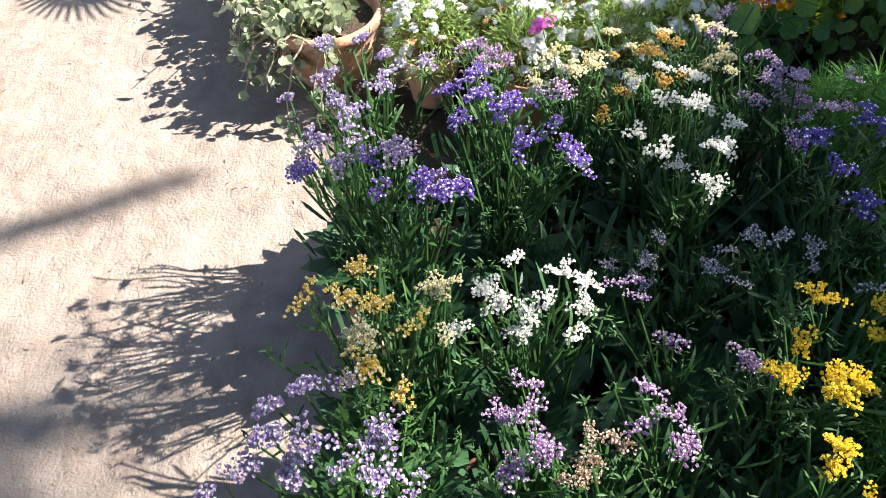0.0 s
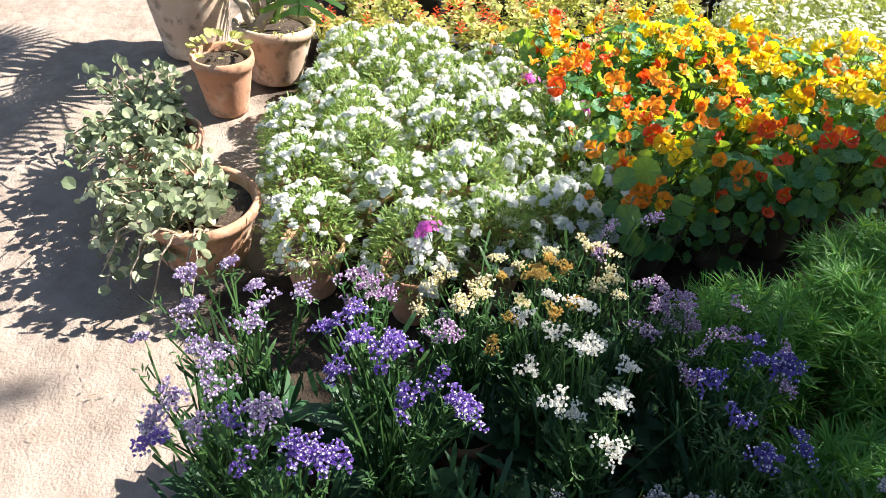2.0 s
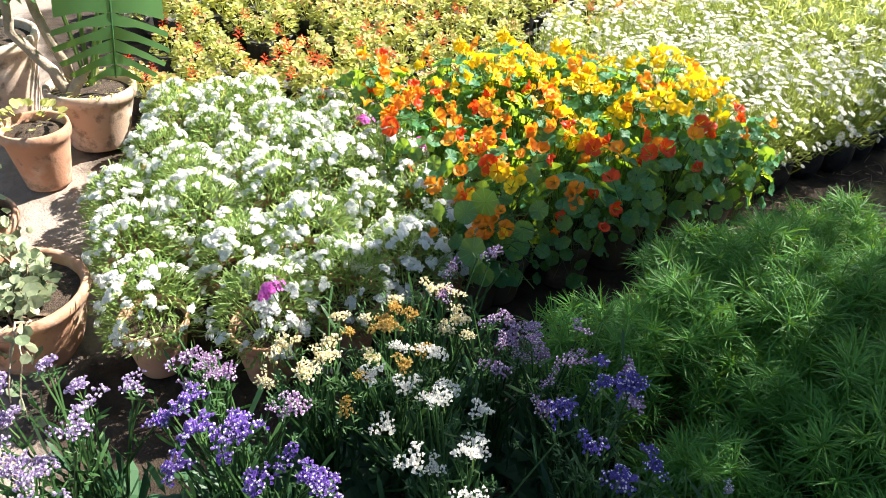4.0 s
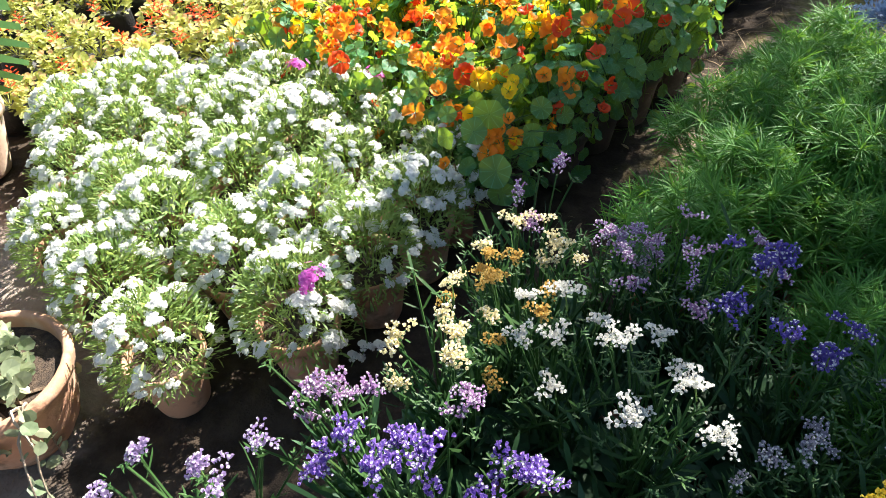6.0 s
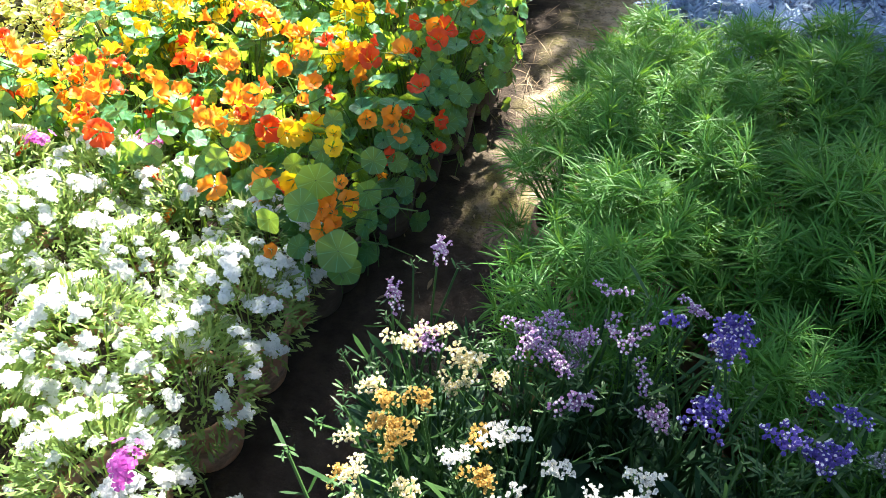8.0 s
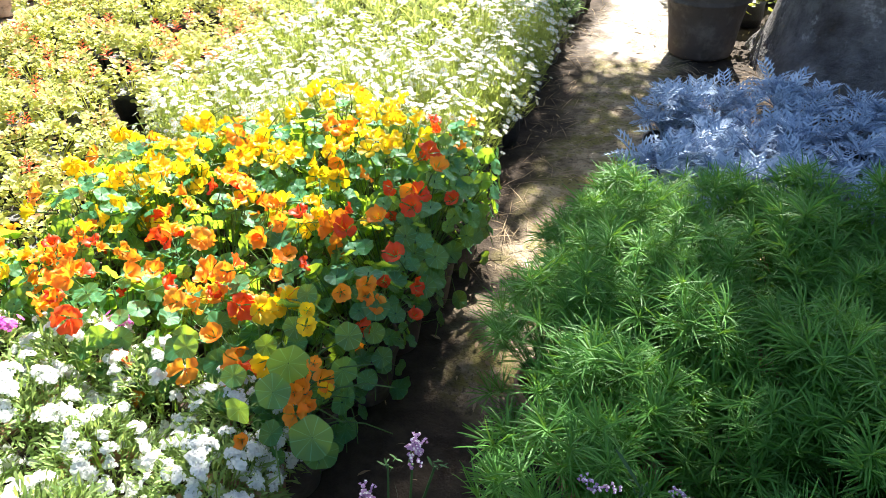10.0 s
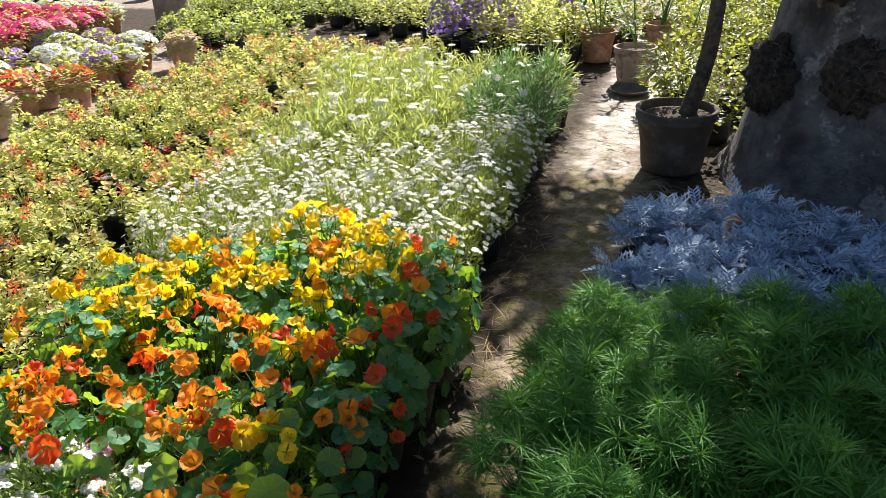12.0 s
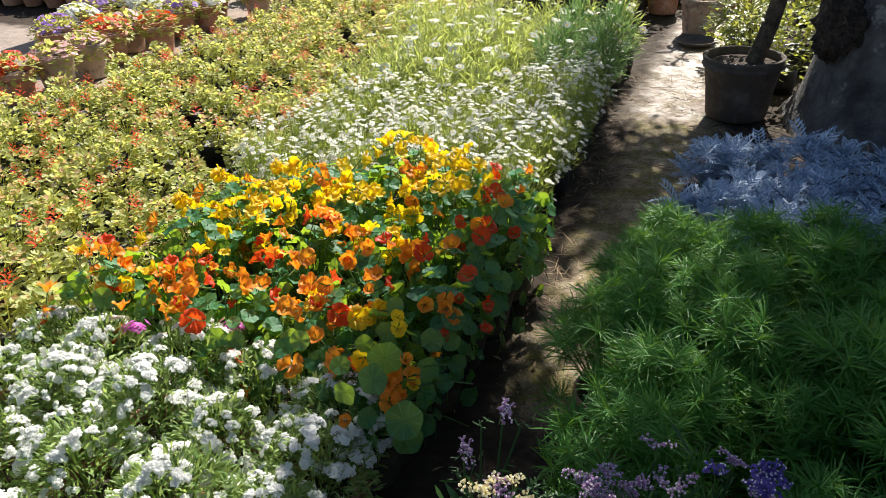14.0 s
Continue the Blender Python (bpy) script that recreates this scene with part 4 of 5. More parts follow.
def daisy_plant(name, label, group, top, size, count, leaf, leafmat, leaflen, nleaf, spread=0.12):
    root = thing(name, pose(0, 0, 0), label, "flower", group)
    part("bag", BAG, None, root)
    fol = Mesh()
    n = nleaf
    d = sphere_dirs(n, 0.0, 1) * rng.uniform(0.4, 1, (n, 1)) ** 0.5
    p = d * [spread, spread, top - 0.16] + [0, 0, 0.13]
    fol.stamp(leaf, p, turn_frames(unit(d * [0.8, 0.8, 0.3] + rng.normal(0, 0.35, (n, 3)) + [0, 0, 0.6]), rng.uniform(-1, 1, n)), rng.uniform(0.6, 1.1, n) * leaflen)
    spots = []
    for _ in range(count):
        c = sphere_dirs(1, 0.05, 1)[0]
        e = c * [spread * 1.25, spread * 1.25, top - 0.12] + [0, 0, 0.14 + rng.uniform(-0.02, 0.03)]
        fol.tube([(c[0] * 0.04, c[1] * 0.04, 0.13), tuple(e * [0.7, 0.7, 0.62]), tuple(e - [0, 0, 0.004])], 0.0016, 0.001, 3)
        spots.append((e, c))
    part("foliage", fol, leafmat, root)
    if count > 10:
        fl = Mesh()
        es, cs = np.array([s[0] for s in spots]), np.array([s[1] for s in spots])
        turns = frames_z(cs * [0.7, 0.7, 0] + rng.normal(0, 0.2, cs.shape) + [0, -0.1, 1])
        sz = size * rng.uniform(0.85, 1.15, len(es))
        fl.stamp(DAISY, es, turns, sz)
        fl.stamp(DISC, es, turns, sz, 1)
        tagged(part("daisy_cover", fl, [M_WHITE, M_EYE], root, "tiny white daisies with yellow eyes"), kind="stuff")
        return root
    for e, c in spots:
        part("flower_head", DAISY_HEADS[0], None, root, at=lean_pose(e, c * [0.7, 0.7, 0] + rng.normal(0, 0.2, 3) + [0, -0.1, 1], size * rng.uniform(0.85, 1.15)))
    return root


da = [daisy_plant("potted_small_daisy", "low plant covered with tiny white daisies in a nursery bag", "small daisies", 0.40, 0.026, 82, SMALL_LEAF, M_DAISYLEAF, 0.026, 900) for _ in range(3)]
spread_out(da, [(-1.80 - 0.19 * i, 2.70 + 0.19 * j) for j in range(5) for i in range(7)] + [(-2.46, 2.53), (-2.66, 2.5), (-2.86, 2.48)] + [(-1.80 - 0.19 * i, 3.66 + 0.19 * j) for j in range(4) for i in range(2)], 0.92, 1.1)
db = [daisy_plant("potted_shasta_daisy", "tall daisy with strap-shaped green leaves and a few large white blooms", "tall daisies", 0.50, 0.06, 7, strip_leaf(0.11, 0.1, 0.3), M_DAISYLEAF, 0.075, 420, 0.13),
      daisy_plant("potted_shasta_daisy", "tall daisy with strap-shaped leaves darkened as the bed's shaded side, hardly in bloom", "tall daisies", 0.52, 0.06, 3, strip_leaf(0.11, 0.1, 0.3), M_DARKLEAF, 0.08, 420, 0.13)]
tall = [(-1.84 - 0.24 * i, 3.74 + 0.24 * j) for j in range(8) for i in range(6 if j < 5 else 7)]
# lane side takes the dark-leaved model: the bed's shaded face as leaf colour
spread_out(db[1:], [s for s in tall if s[0] > -2.2 and 4.3 < s[1] < 5.2], 0.92, 1.12)
spread_out(db[:1], [s for s in tall if s[0] <= -2.2 or s[1] >= 5.2], 0.92, 1.12)


# ---------------------------------------------------------------- salvia bed
ROUND = round_leaf()


def salvia(red, spikes, top=0.27, mats=None, label="young salvia with lime green leaves in a black nursery bag", group="young salvias", leafsize=0.029, n=200, name="potted_salvia", spread=0.092):
    root = thing(name, pose(0, 0, 0), label, "plant", group)
    part("bag", BAG, None, root)
    fol = Mesh()
    d = sphere_dirs(n, -0.1, 1) * rng.uniform(0.5, 1, (n, 1)) ** 0.5
    p = d * [spread, spread, top - 0.13] + [0, 0, 0.14]
    turns = turn_frames(unit(d * [1, 1, 0.2] + rng.normal(0, 0.3, (n, 3)) + [0, 0, 0.15]), rng.uniform(-0.6, 0.6, n))
    size = rng.uniform(0.6, 1.15, n) * leafsize
    tint = (d[:, 2] > 0.55) & (rng.random(n) < red)
    fol.stamp(ROUND, p[~tint], turns[~tint], size[~tint])
    if tint.any():
        fol.stamp(ROUND, p[tint], turns[tint], size[tint] * 0.8, 1)
    for _ in range(9):
        c = sphere_dirs(1, 0.2, 1)[0] * [spread, spread, top - 0.13]
        fol.tube([(0, 0, 0.1), (c[0] * 0.5, c[1] * 0.5, 0.16), (c[0], c[1], c[2] + 0.14)], 0.003, 0.0015, 3)
    part("foliage", fol, mats or [M_SALVIA, M_SALVIARED], root)
    for _ in range(spikes):
        mb = Mesh()
        n2 = 16
        zz = np.linspace(0, 0.06, n2)
        a = np.arange(n2) * 2.4
        dd = np.stack([np.cos(a), np.sin(a), np.full(n2, 0.5)], axis=1)
        mb.stamp(SMALL_LEAF, np.stack([zz * 0, zz * 0, zz], axis=1), turn_frames(dd), np.linspace(0.040, 0.02, n2))
        part("flower_spike", mb, M_NAS["red"], root, "scarlet flower spike", at=pose(rng.normal(0, 0.04), rng.normal(0, 0.04), top - 0.01))
    return root


sa = [salvia(0.18, 0), salvia(0.45, 0), salvia(0.28, 0), salvia(0.4, 3), salvia(0.1, 0), salvia(0.35, 1), salvia(0.25, 1)]
spots = []
for i in range(11):
    for j in range(30):
        x, y = -3.20 - 0.20 * i + 0.05 * (j % 2), 0.75 + 0.205 * j
        if x < -4.95 or (x < -3.7 and y < 0.9) or rng.random() < 0.06:
            continue
        spots.append((x, y))
spots += [(-2.98 + 0.03 * (j % 2), 1.42 + 0.2 * j) for j in range(6)]
spread_out(sa, spots, 0.85, 1.12)


# ---------------------------------------------------------------- annuals in terracotta on the far side of the salvias
def bedding(colour, word, n=38, spread=0.175):
    root = thing("potted_annual", pose(0, 0, 0), f"{word} bedding flowers over green leaves in a terracotta pot", "flower", "annuals in terracotta pots")
    pale = colour == "rose"
    part("pot", POT_PALE if pale else POT_M, None, root)
    part("soil", SOIL_PALE if pale else SOIL_M, None, root)
    fol = Mesh()
    k = 230
    d = sphere_dirs(k, -0.6, 1) * rng.uniform(0.5, 1, (k, 1)) ** 0.5
    fol.stamp(ROUND, d * [spread, spread, 0.11] + [0, 0, 0.22], turn_frames(unit(d + rng.normal(0, 0.3, (k, 3)))), rng.uniform(0.026, 0.044, k))
    part("foliage", fol, M_SALVIA, root)
    fl = Mesh()
    d = sphere_dirs(n, 0.25, 1)
    p = d * [spread * 1.02, spread * 1.02, 0.13] + [0, 0, 0.215]
    fl.stamp(four_petal(0.95), p, frames_z(d * [0.7, 0.7, 0] + [0, -0.3, 1]), rng.uniform(0.04, 0.055, n))
    tagged(part("flower_cover", fl, M_NAS[colour], root), kind="stuff")
    return root


bd = {c: bedding(c, w, {"pink": 80, "white": 64}.get(c, 28)) for c, w in (("white", "white"), ("purple", "purple"), ("red", "red"), ("rose", "pale pink"), ("pink", "deep pink"))}
spread_out([bd["red"]], [(-5.62, 3.55), (-5.75, 4.6), (-5.6, 4.98)], 0.95, 1.1)
spread_out([bd["rose"]], [(-5.58, 3.9), (-5.6, 4.25), (-5.9, 4.95), (-5.62, 6.45), (-6.05, 3.7)], 0.95, 1.1)
spread_out([bd["white"]], [(-5.95, 5.35), (-6.0, 5.75), (-6.25, 5.5), (-6.3, 5.9), (-5.7, 5.8), (-6.6, 6.0), (-6.35, 4.9), (-5.95, 6.25)], 0.95, 1.1)
spread_out([bd["purple"]], [(-5.75, 5.5), (-6.1, 6.15), (-6.55, 5.3), (-6.2, 4.5), (-6.5, 6.4), (-6.9, 6.1)], 0.95, 1.1)
spread_out([bd["pink"]], [(-7.55 - 0.32 * i, 6.3 + 0.32 * j) for i in range(8) for j in range(5)], 0.95, 1.15)
spread_out([copy_thing(bd["white"], pose(-8, 8.2, 0))], [(-7.7 - 0.34 * i, 7.98 + 0.1 * (i % 2)) for i in range(8)], 0.95, 1.1)


# ---------------------------------------------------------------- beds further back
lime = [salvia(0.0, 0, 0.34, M_DAISYLEAF, "leafy lime green seedling in a black nursery bag", "leafy seedlings", 0.034, 230, "potted_seedling", 0.15) for _ in range(2)]
spread_out(lime, [(-7.4 + 0.33 * i, 8.7 + 0.33 * j) for i in range(9) for j in range(6)] + [(-6.2 + 0.3 * i, 7.15 + 0.28 * j) for i in range(5) for j in range(2)], 0.9, 1.25)
bright = [salvia(0.0, 0, 0.45, M_SALVIA, "tall yellow-green plant in a black nursery bag", "yellow-green plants", 0.032, 270, "potted_yellow_green_plant", 0.17) for _ in range(2)]
spread_out(bright, [(-4.4 + 0.34 * i, 7.2 + 0.36 * j) for i in range(8) for j in range(9) if not (i < 5 and j < 3)], 0.95, 1.3)


def blue_plant():
    root = thing("potted_purple_flower", pose(0, 0, 0), "bushy plant covered with small purple flowers", "flower", "purple flowers")
    part("bag", BAG, None, root)
    fol, fl = Mesh(), Mesh()
    n = 150
    d = sphere_dirs(n, 0, 1)
    fol.stamp(ROUND, d * [0.15, 0.15, 0.37] + [0, 0, 0.14], turn_frames(unit(d + rng.normal(0, 0.3, (n, 3)))), rng.uniform(0.03, 0.05, n))
    d = sphere_dirs(110, 0.1, 1)
    fl.stamp(four_petal(0.95), d * [0.16, 0.16, 0.44] + [0, 0, 0.15], frames_z(d + [0, -0.5, 0.4]), rng.uniform(0.03, 0.042, 110))
    part("foliage", fol, M_DAISYLEAF, root)
    tagged(part("flower_cover", fl, M_NAS["purple"], root), kind="stuff")
    return root


spread_out([blue_plant()], [(-3.3 + 0.25 * i, 7.45 + 0.3 * j) for i in range(3) for j in range(3)] + [(-2.2, 8.3), (-2.1, 7.8)], 0.95, 1.15)

# green shrubs past the tree
shrub = [salvia(0.0, 0, 0.5, M_SHRUBLEAF, "leafy green shrub in a nursery bag", "leafy shrubs", 0.032, 420, "leafy_shrub", 0.22) for _ in range(2)]
spread_out(shrub, [(-1.0 + 0.4 * i, 7.2 + 0.42 * j) for i in range(7) for j in range(7)] + [(-0.75, 5.2), (-0.95, 5.45), (-0.7, 5.7), (-1.05, 5.9), (-1.6, 8.25), (-1.25, 8.4), (-1.45, 8.75), (-1.7, 7.85)], 0.9, 1.3)


# ---------------------------------------------------------------- large pots along the lane
def ribbed_pot(r, h, mat):
    mb = Mesh()
    mb.lathe([(0, 0), (r * 0.74, 0), (r * 0.78, 0.02), (r * 0.86, h * 0.5), (r * 0.95, h * 0.82), (r * 1.0, h * 0.84), (r * 1.02, h * 0.88), (r * 0.97, h * 0.9), (r * 1.0, h * 0.94), (r * 1.03, h), (r * 0.95, h + 0.003), (r * 0.92, h - 0.04), (r * 0.9, h - 0.08)], 32, wob=0.01)
    return mesh_of("pot", mb, mat, True)


sap = thing("potted_sapling", pose(-1.01, 4.62, 0), "young tree with leaning bare stem in a dark clay pot", "potted tree")
part("pot", ribbed_pot(0.22, 0.355, M_DARKPOT), None, sap, "dark weathered clay pot")
part("soil", soil_mesh(0.208, 0.32), None, sap)
mb = Mesh()
s = np.linspace(0, 1, 12)[:, None]
mb.tube(np.array([0.05, 0.0, 0.3]) + s * np.array([0.19, 0.02, 1.3]) + np.array([0.03, 0.01, 0]) * np.sin(s * 6), 0.05, 0.03, 10)
part("trunk", mb, M_STEMBARK, sap, "brown bare leaning stem", True)
fol = Mesh()
n = 420
d = sphere_dirs(n, -0.3, 1)
fol.stamp(strip_leaf(0.3), d * [0.2, 0.15, 0.2] * rng.uniform(0.4, 1, (n, 1)) + [-0.03, 0.14, 0.52], turn_frames(unit(d + rng.normal(0, 0.4, (n, 3)))), rng.uniform(0.04, 0.075, n))
n = 60
d = sphere_dirs(n, -1, 1)
fol.stamp(strip_leaf(0.3), d * [0.3, 0.3, 0.25] + [0.2, 0, 1.75], turn_frames(unit(d + [0, 0, -0.6])), rng.uniform(0.1, 0.16, n))
part("foliage", fol, M_SHRUBLEAF, sap)


def lane_pot(x, y, r, h, mat, label, plant=None):
    root = thing("flower_pot", pose(x, y, 0), label, "pot", "pots along the lane")
    part("pot", ribbed_pot(r, h, mat), None, root)
    part("soil", soil_mesh(r * 0.95, h - 0.04), None, root)
    if plant:
        fol = Mesh()
        for _ in range(plant):
            a = rng.uniform(0, 6.28)
            b = np.array([rng.normal(0, 0.03), rng.normal(0, 0.03), h - 0.05])
            e = b + [0.2 * math.cos(a), 0.2 * math.sin(a), rng.uniform(0.3, 0.9)]
            fol.tube([tuple(b), tuple((b + e) / 2 + [0, 0, 0.05]), tuple(e)], 0.008, 0.004, 5)
            k = 26
            q = rng.uniform(0.3, 1, (k, 1))
            fol.stamp(strip_leaf(0.3), b + (e - b) * q, turn_frames(sphere_dirs(k, -0.3, 0.8)), rng.uniform(0.06, 0.12, k))
        part("foliage", fol, M_DARKLEAF, root)
    return root


lane_pot(-1.41, 6.65, 0.17, 0.28, M_POTPALE, "pale weathered clay pot with a thin bare plant", 2)
lane_pot(-1.80, 7.35, 0.16, 0.27, M_POT, "terracotta pot with a leafy plant", 4)
lane_pot(-1.02, 7.0, 0.17, 0.30, M_POT, "red-brown terracotta pot with a low plant", 1)
lane_pot(-1.25, 7.75, 0.16, 0.28, M_POT, "red-brown terracotta pot with a leafy plant", 5)
mb = Mesh()
mb.lathe([(0.0, 0.0), (0.12, 0.0), (0.16, 0.035), (0.155, 0.04), (0.115, 0.01), (0.001, 0.008)], 28)
ob = new("clay_saucer", mesh_of("clay_saucer", mb, M_DARKPOT, True))
ob.matrix_basis = pose(-1.40, 6.25, 0)
tagged(ob, "shallow dark clay saucer on the lane", "saucer")


# ---------------------------------------------------------------- the big tree
rng = np.random.default_rng(21)
tree = thing("tree", pose(-0.08, 4.62, 0), "old tree with thick pale trunk and dark knobbly burls", "tree")
mb = Mesh()
rows, sides = 34, 40
v, f = [], []
for i in range(rows):
    z = 4.3 * i / (rows - 1)
    flare = 0.06 * math.exp(-z / 0.2)
    r0 = 0.60 - 0.085 * min(z, 1.6) - 0.035 * max(0, z - 1.6) + flare
    for j in range(sides):
        a = 2 * math.pi * j / sides
        p = Vector((math.cos(a) * 1.6, math.sin(a) * 1.6, z * 1.1))
        r = r0 * (1 + 0.07 * noise.noise(p) + 0.025 * noise.noise(p * 3)) + (0.11 * max(0, math.sin(a * 5 + 1)) * math.exp(-z / 0.12))
        v.append((r * math.cos(a) + 0.05 * z, r * math.sin(a) + 0.03 * z, z - 0.03))
f = [(i * sides + j, i * sides + (j + 1) % sides, (i + 1) * sides + (j + 1) % sides, (i + 1) * sides + j) for i in range(rows - 1) for j in range(sides)]
mb.add(v, f)
part("trunk", mb, M_BARK, tree, "thick pale grey trunk with flaring foot", True)
for ang, z, size in ((204, 0.60, 0.16), (249, 0.67, 0.14), (228, 1.08, 0.09), (268, 0.95, 0.1)):
    a = radians(ang)
    v, f = [], []
    for i in range(25):
        th = math.pi * i / 24
        for j in range(36):
            ph = 2 * math.pi * j / 36
            dv = Vector((math.sin(th) * math.cos(ph), math.sin(th) * math.sin(ph), math.cos(th)))
            r = size * (1 + 0.32 * noise.noise(dv * 2.5 + Vector((ang, 0, 0))) + 0.26 * noise.noise(dv * 7) + 0.12 * noise.noise(dv * 15))
            v.append((dv.x * r, dv.y * r, dv.z * r * 1.15))
    f = [(i * 36 + j, i * 36 + (j + 1) % 36, (i + 1) * 36 + (j + 1) % 36, (i + 1) * 36 + j) for i in range(24) for j in range(36)]
    mb = Mesh()
    mb.add(v, f)
    rr = 0.56 - 0.05 * z
    burl = part("burl", mb, M_BURL, tree, "dark knobbly burl", True, pose(rr * math.cos(a) + 0.05 * z, rr * math.sin(a), z))
    roots = Mesh()
    d = sphere_dirs(620)
    roots.stamp(BLADE, d * size * [1.0, 1.0, 1.15], turn_frames(unit(d * 0.4 + rng.normal(0, 0.8, (620, 3))), rng.uniform(-2, 2, 620)), rng.uniform(0.02, 0.06, 620))
    tagged(part("root_tangle", roots, M_TWIG, burl, "dry tangled rootlets"), kind="stuff")
# first limb is unseen, added to lay a shadow band on the open ground
limbs = [[(0.2, -0.6, 6.1), (-1.0, 2.5, 9.0), (-1.5, 5.5, 10.8), (-1.57, 5.9, 10.1), (-1.71, 5.2, 8.9)],
         [(0.2, 0.1, 3.9), (0.9, 0.6, 4.6), (1.6, 1.2, 5.2)], [(0.2, 0.1, 3.9), (0.2, 1.0, 4.5), (0.1, 2.2, 5.0)], [(0.2, 0, 4.0), (0.3, -0.4, 5.0), (0.2, -0.6, 6.2)],
         [(-0.2, 0.5, 4.3), (-0.8, 0.9, 4.4), (-1.2, 1.3, 4.6)]]
for pts in limbs:
    mb = Mesh()
    p = np.array(pts)
    q = np.linspace(0, len(p) - 1, 16)
    mb.tube(np.stack([np.interp(q, np.arange(len(p)), p[:, k]) for k in range(3)], axis=1), 0.12, 0.04, 8)
    part("limb", mb, M_BARK, tree, smooth=True)
mb = Mesh()
TREE_LEAF = strip_leaf(0.34)
made = 0
while made < 138:
    c = sphere_dirs(1, -1, 1)[0] * [3.1, 3.7, 2.1] * rng.random() ** 0.4 + [0.85, 1.9, 5.5]
    fall = c[1] + 4.62 - (c[2] - 0.4) * 1.15      # where its shade comes down
    if c[2] < 3.4 or c[0] < -1.62 or -1.9 < fall < 0.4 and c[0] < 0.4 or fall < 0.95 and fall > -1.9 and (c[0] < -0.95 or rng.random() < 0.3) or fall > 4.3 and c[0] < -0.9:
        continue
    if -1.3 < c[0] < -0.85 and rng.random() < 0.6:
        continue
    made += 1
    n = 46
    p = c + rng.normal(0, 0.24, (n, 3)) * [1, 1, 0.8]
    mb.stamp(TREE_LEAF, p, turn_frames(unit(rng.normal(size=(n, 3)) + [0, 0, -0.5]), rng.uniform(-2, 2, n)), rng.uniform(0.14, 0.23, n))
for low, high, x0, x1, f0, f1, many, size in ((3.4, 4.3, -1.70, -1.10, 2.95, 4.15, 30, 0.13), (3.4, 4.3, -1.62, -1.28, 0.5, 1.75, 28, 0.13), (4.0, 5.2, -1.0, -0.5, -0.05, 0.6, 9, 0.14),
                                                  (4.0, 5.4, -0.62, 0.45, 1.1, 3.4, 46, 0.18), (4.0, 5.4, -0.7, 0.75, 0.75, 2.0, 26, 0.18), (8.6, 10.0, -1.08, -0.45, -1.5, -0.75, 4, 0.2)):
    for _ in range(many):   # unseen sprays added to shade the lane and beds, high ones the open ground
        z = rng.uniform(low, high)
        c = np.array([rng.uniform(x0, x1), rng.uniform(f0, f1) + z * 1.15 - 4.62, z])
        n = 40
        p = c + rng.normal(0, 0.13, (n, 3))
        mb.stamp(TREE_LEAF, p, turn_frames(unit(rng.normal(size=(n, 3)) + [0, 0, -0.5]), rng.uniform(-2, 2, n)), rng.uniform(0.8, 1.25, n) * size)
part("crown", mb, M_TREELEAF, tree, "loose leafy crown, with unseen sprays added for shade")


# ---------------------------------------------------------------- shrub in a bowl and pots beside the open ground
def trailing_bush(x, y, reach, mess, pot=True, r=0.2, h=0.24, top=0.34, mat=None, shoots=0):
    root = thing("potted_trailing_bush", pose(x, y, 0), "sprawling bush with small round grey-green leaves in a wide terracotta bowl", "plant")
    if pot:
        part("pot", pot_mesh(r, h, 0.04, 0.6, mat or M_POT, 32, 0.7), None, root)
        part("soil", soil_mesh(r, h - 0.03), None, root)
    fol = Mesh()
    for i in range(mess):
        a = rng.uniform(0, 2 * math.pi)
        k = rng.uniform(0.5, 1.0)
        e = np.array([reach[0] * math.cos(a) * k + reach[2], reach[1] * math.sin(a) * k + reach[3], top + rng.uniform(-0.17, 0.10) - 0.10 * k])
        b = np.array([rng.normal(0, 0.05), rng.normal(0, 0.05), h - 0.03])
        mid = (b + e) / 2 + [rng.normal(0, 0.04), rng.normal(0, 0.04), rng.uniform(0.04, 0.12)]
        s = np.linspace(0, 1, 8)[:, None]
        curve = (1 - s) ** 2 * b + 2 * s * (1 - s) * mid + s ** 2 * e
        wood = Mesh()
        wood.tube(curve, 0.005, 0.002, 4)
        part("branch", wood, M_TWIG, root)
        n = 23
        q = rng.uniform(0.2, 1, n)[:, None]
        at = (1 - q) ** 2 * b + 2 * q * (1 - q) * mid + q ** 2 * e + rng.normal(0, 0.018, (n, 3))
        fol.stamp(ROUND, at, turn_frames(unit(rng.normal(size=(n, 3)) + [0, 0, 0.2]), rng.uniform(-1.6, 1.6, n)), rng.uniform(0.018, 0.046, n))
    for _ in range(shoots):     # bare pale shoots that hang over the rim to the ground
        a = rng.uniform(-1.5, 0.3)
        b = np.array([r * 0.9 * math.cos(a), r * 0.9 * math.sin(a), h])
        e = np.array([r * 1.7 * math.cos(a - 0.3), r * 1.7 * math.sin(a - 0.3), rng.uniform(0.03, 0.14)])
        q = np.linspace(0, 1, 9)[:, None]
        curve = b + (e - b) * q + [0, 0, 0.09] * np.sin(3.1 * q) + rng.normal(0, 0.006, (9, 3))
        wood = Mesh()
        wood.tube(curve, 0.0045, 0.002, 5)
        part("branch", wood, M_POST, root, "pale bare shoot")
        at = curve[rng.integers(3, 9, 7)] + rng.normal(0, 0.012, (7, 3))
        fol.stamp(ROUND, at, turn_frames(unit(rng.normal(size=(7, 3)) + [0, 0, 0.2]), rng.uniform(-1.6, 1.6, 7)), rng.uniform(0.025, 0.045, 7))
    part("leaves", fol, M_BUSHLEAF, root, "small round grey-green leaves")
    return root


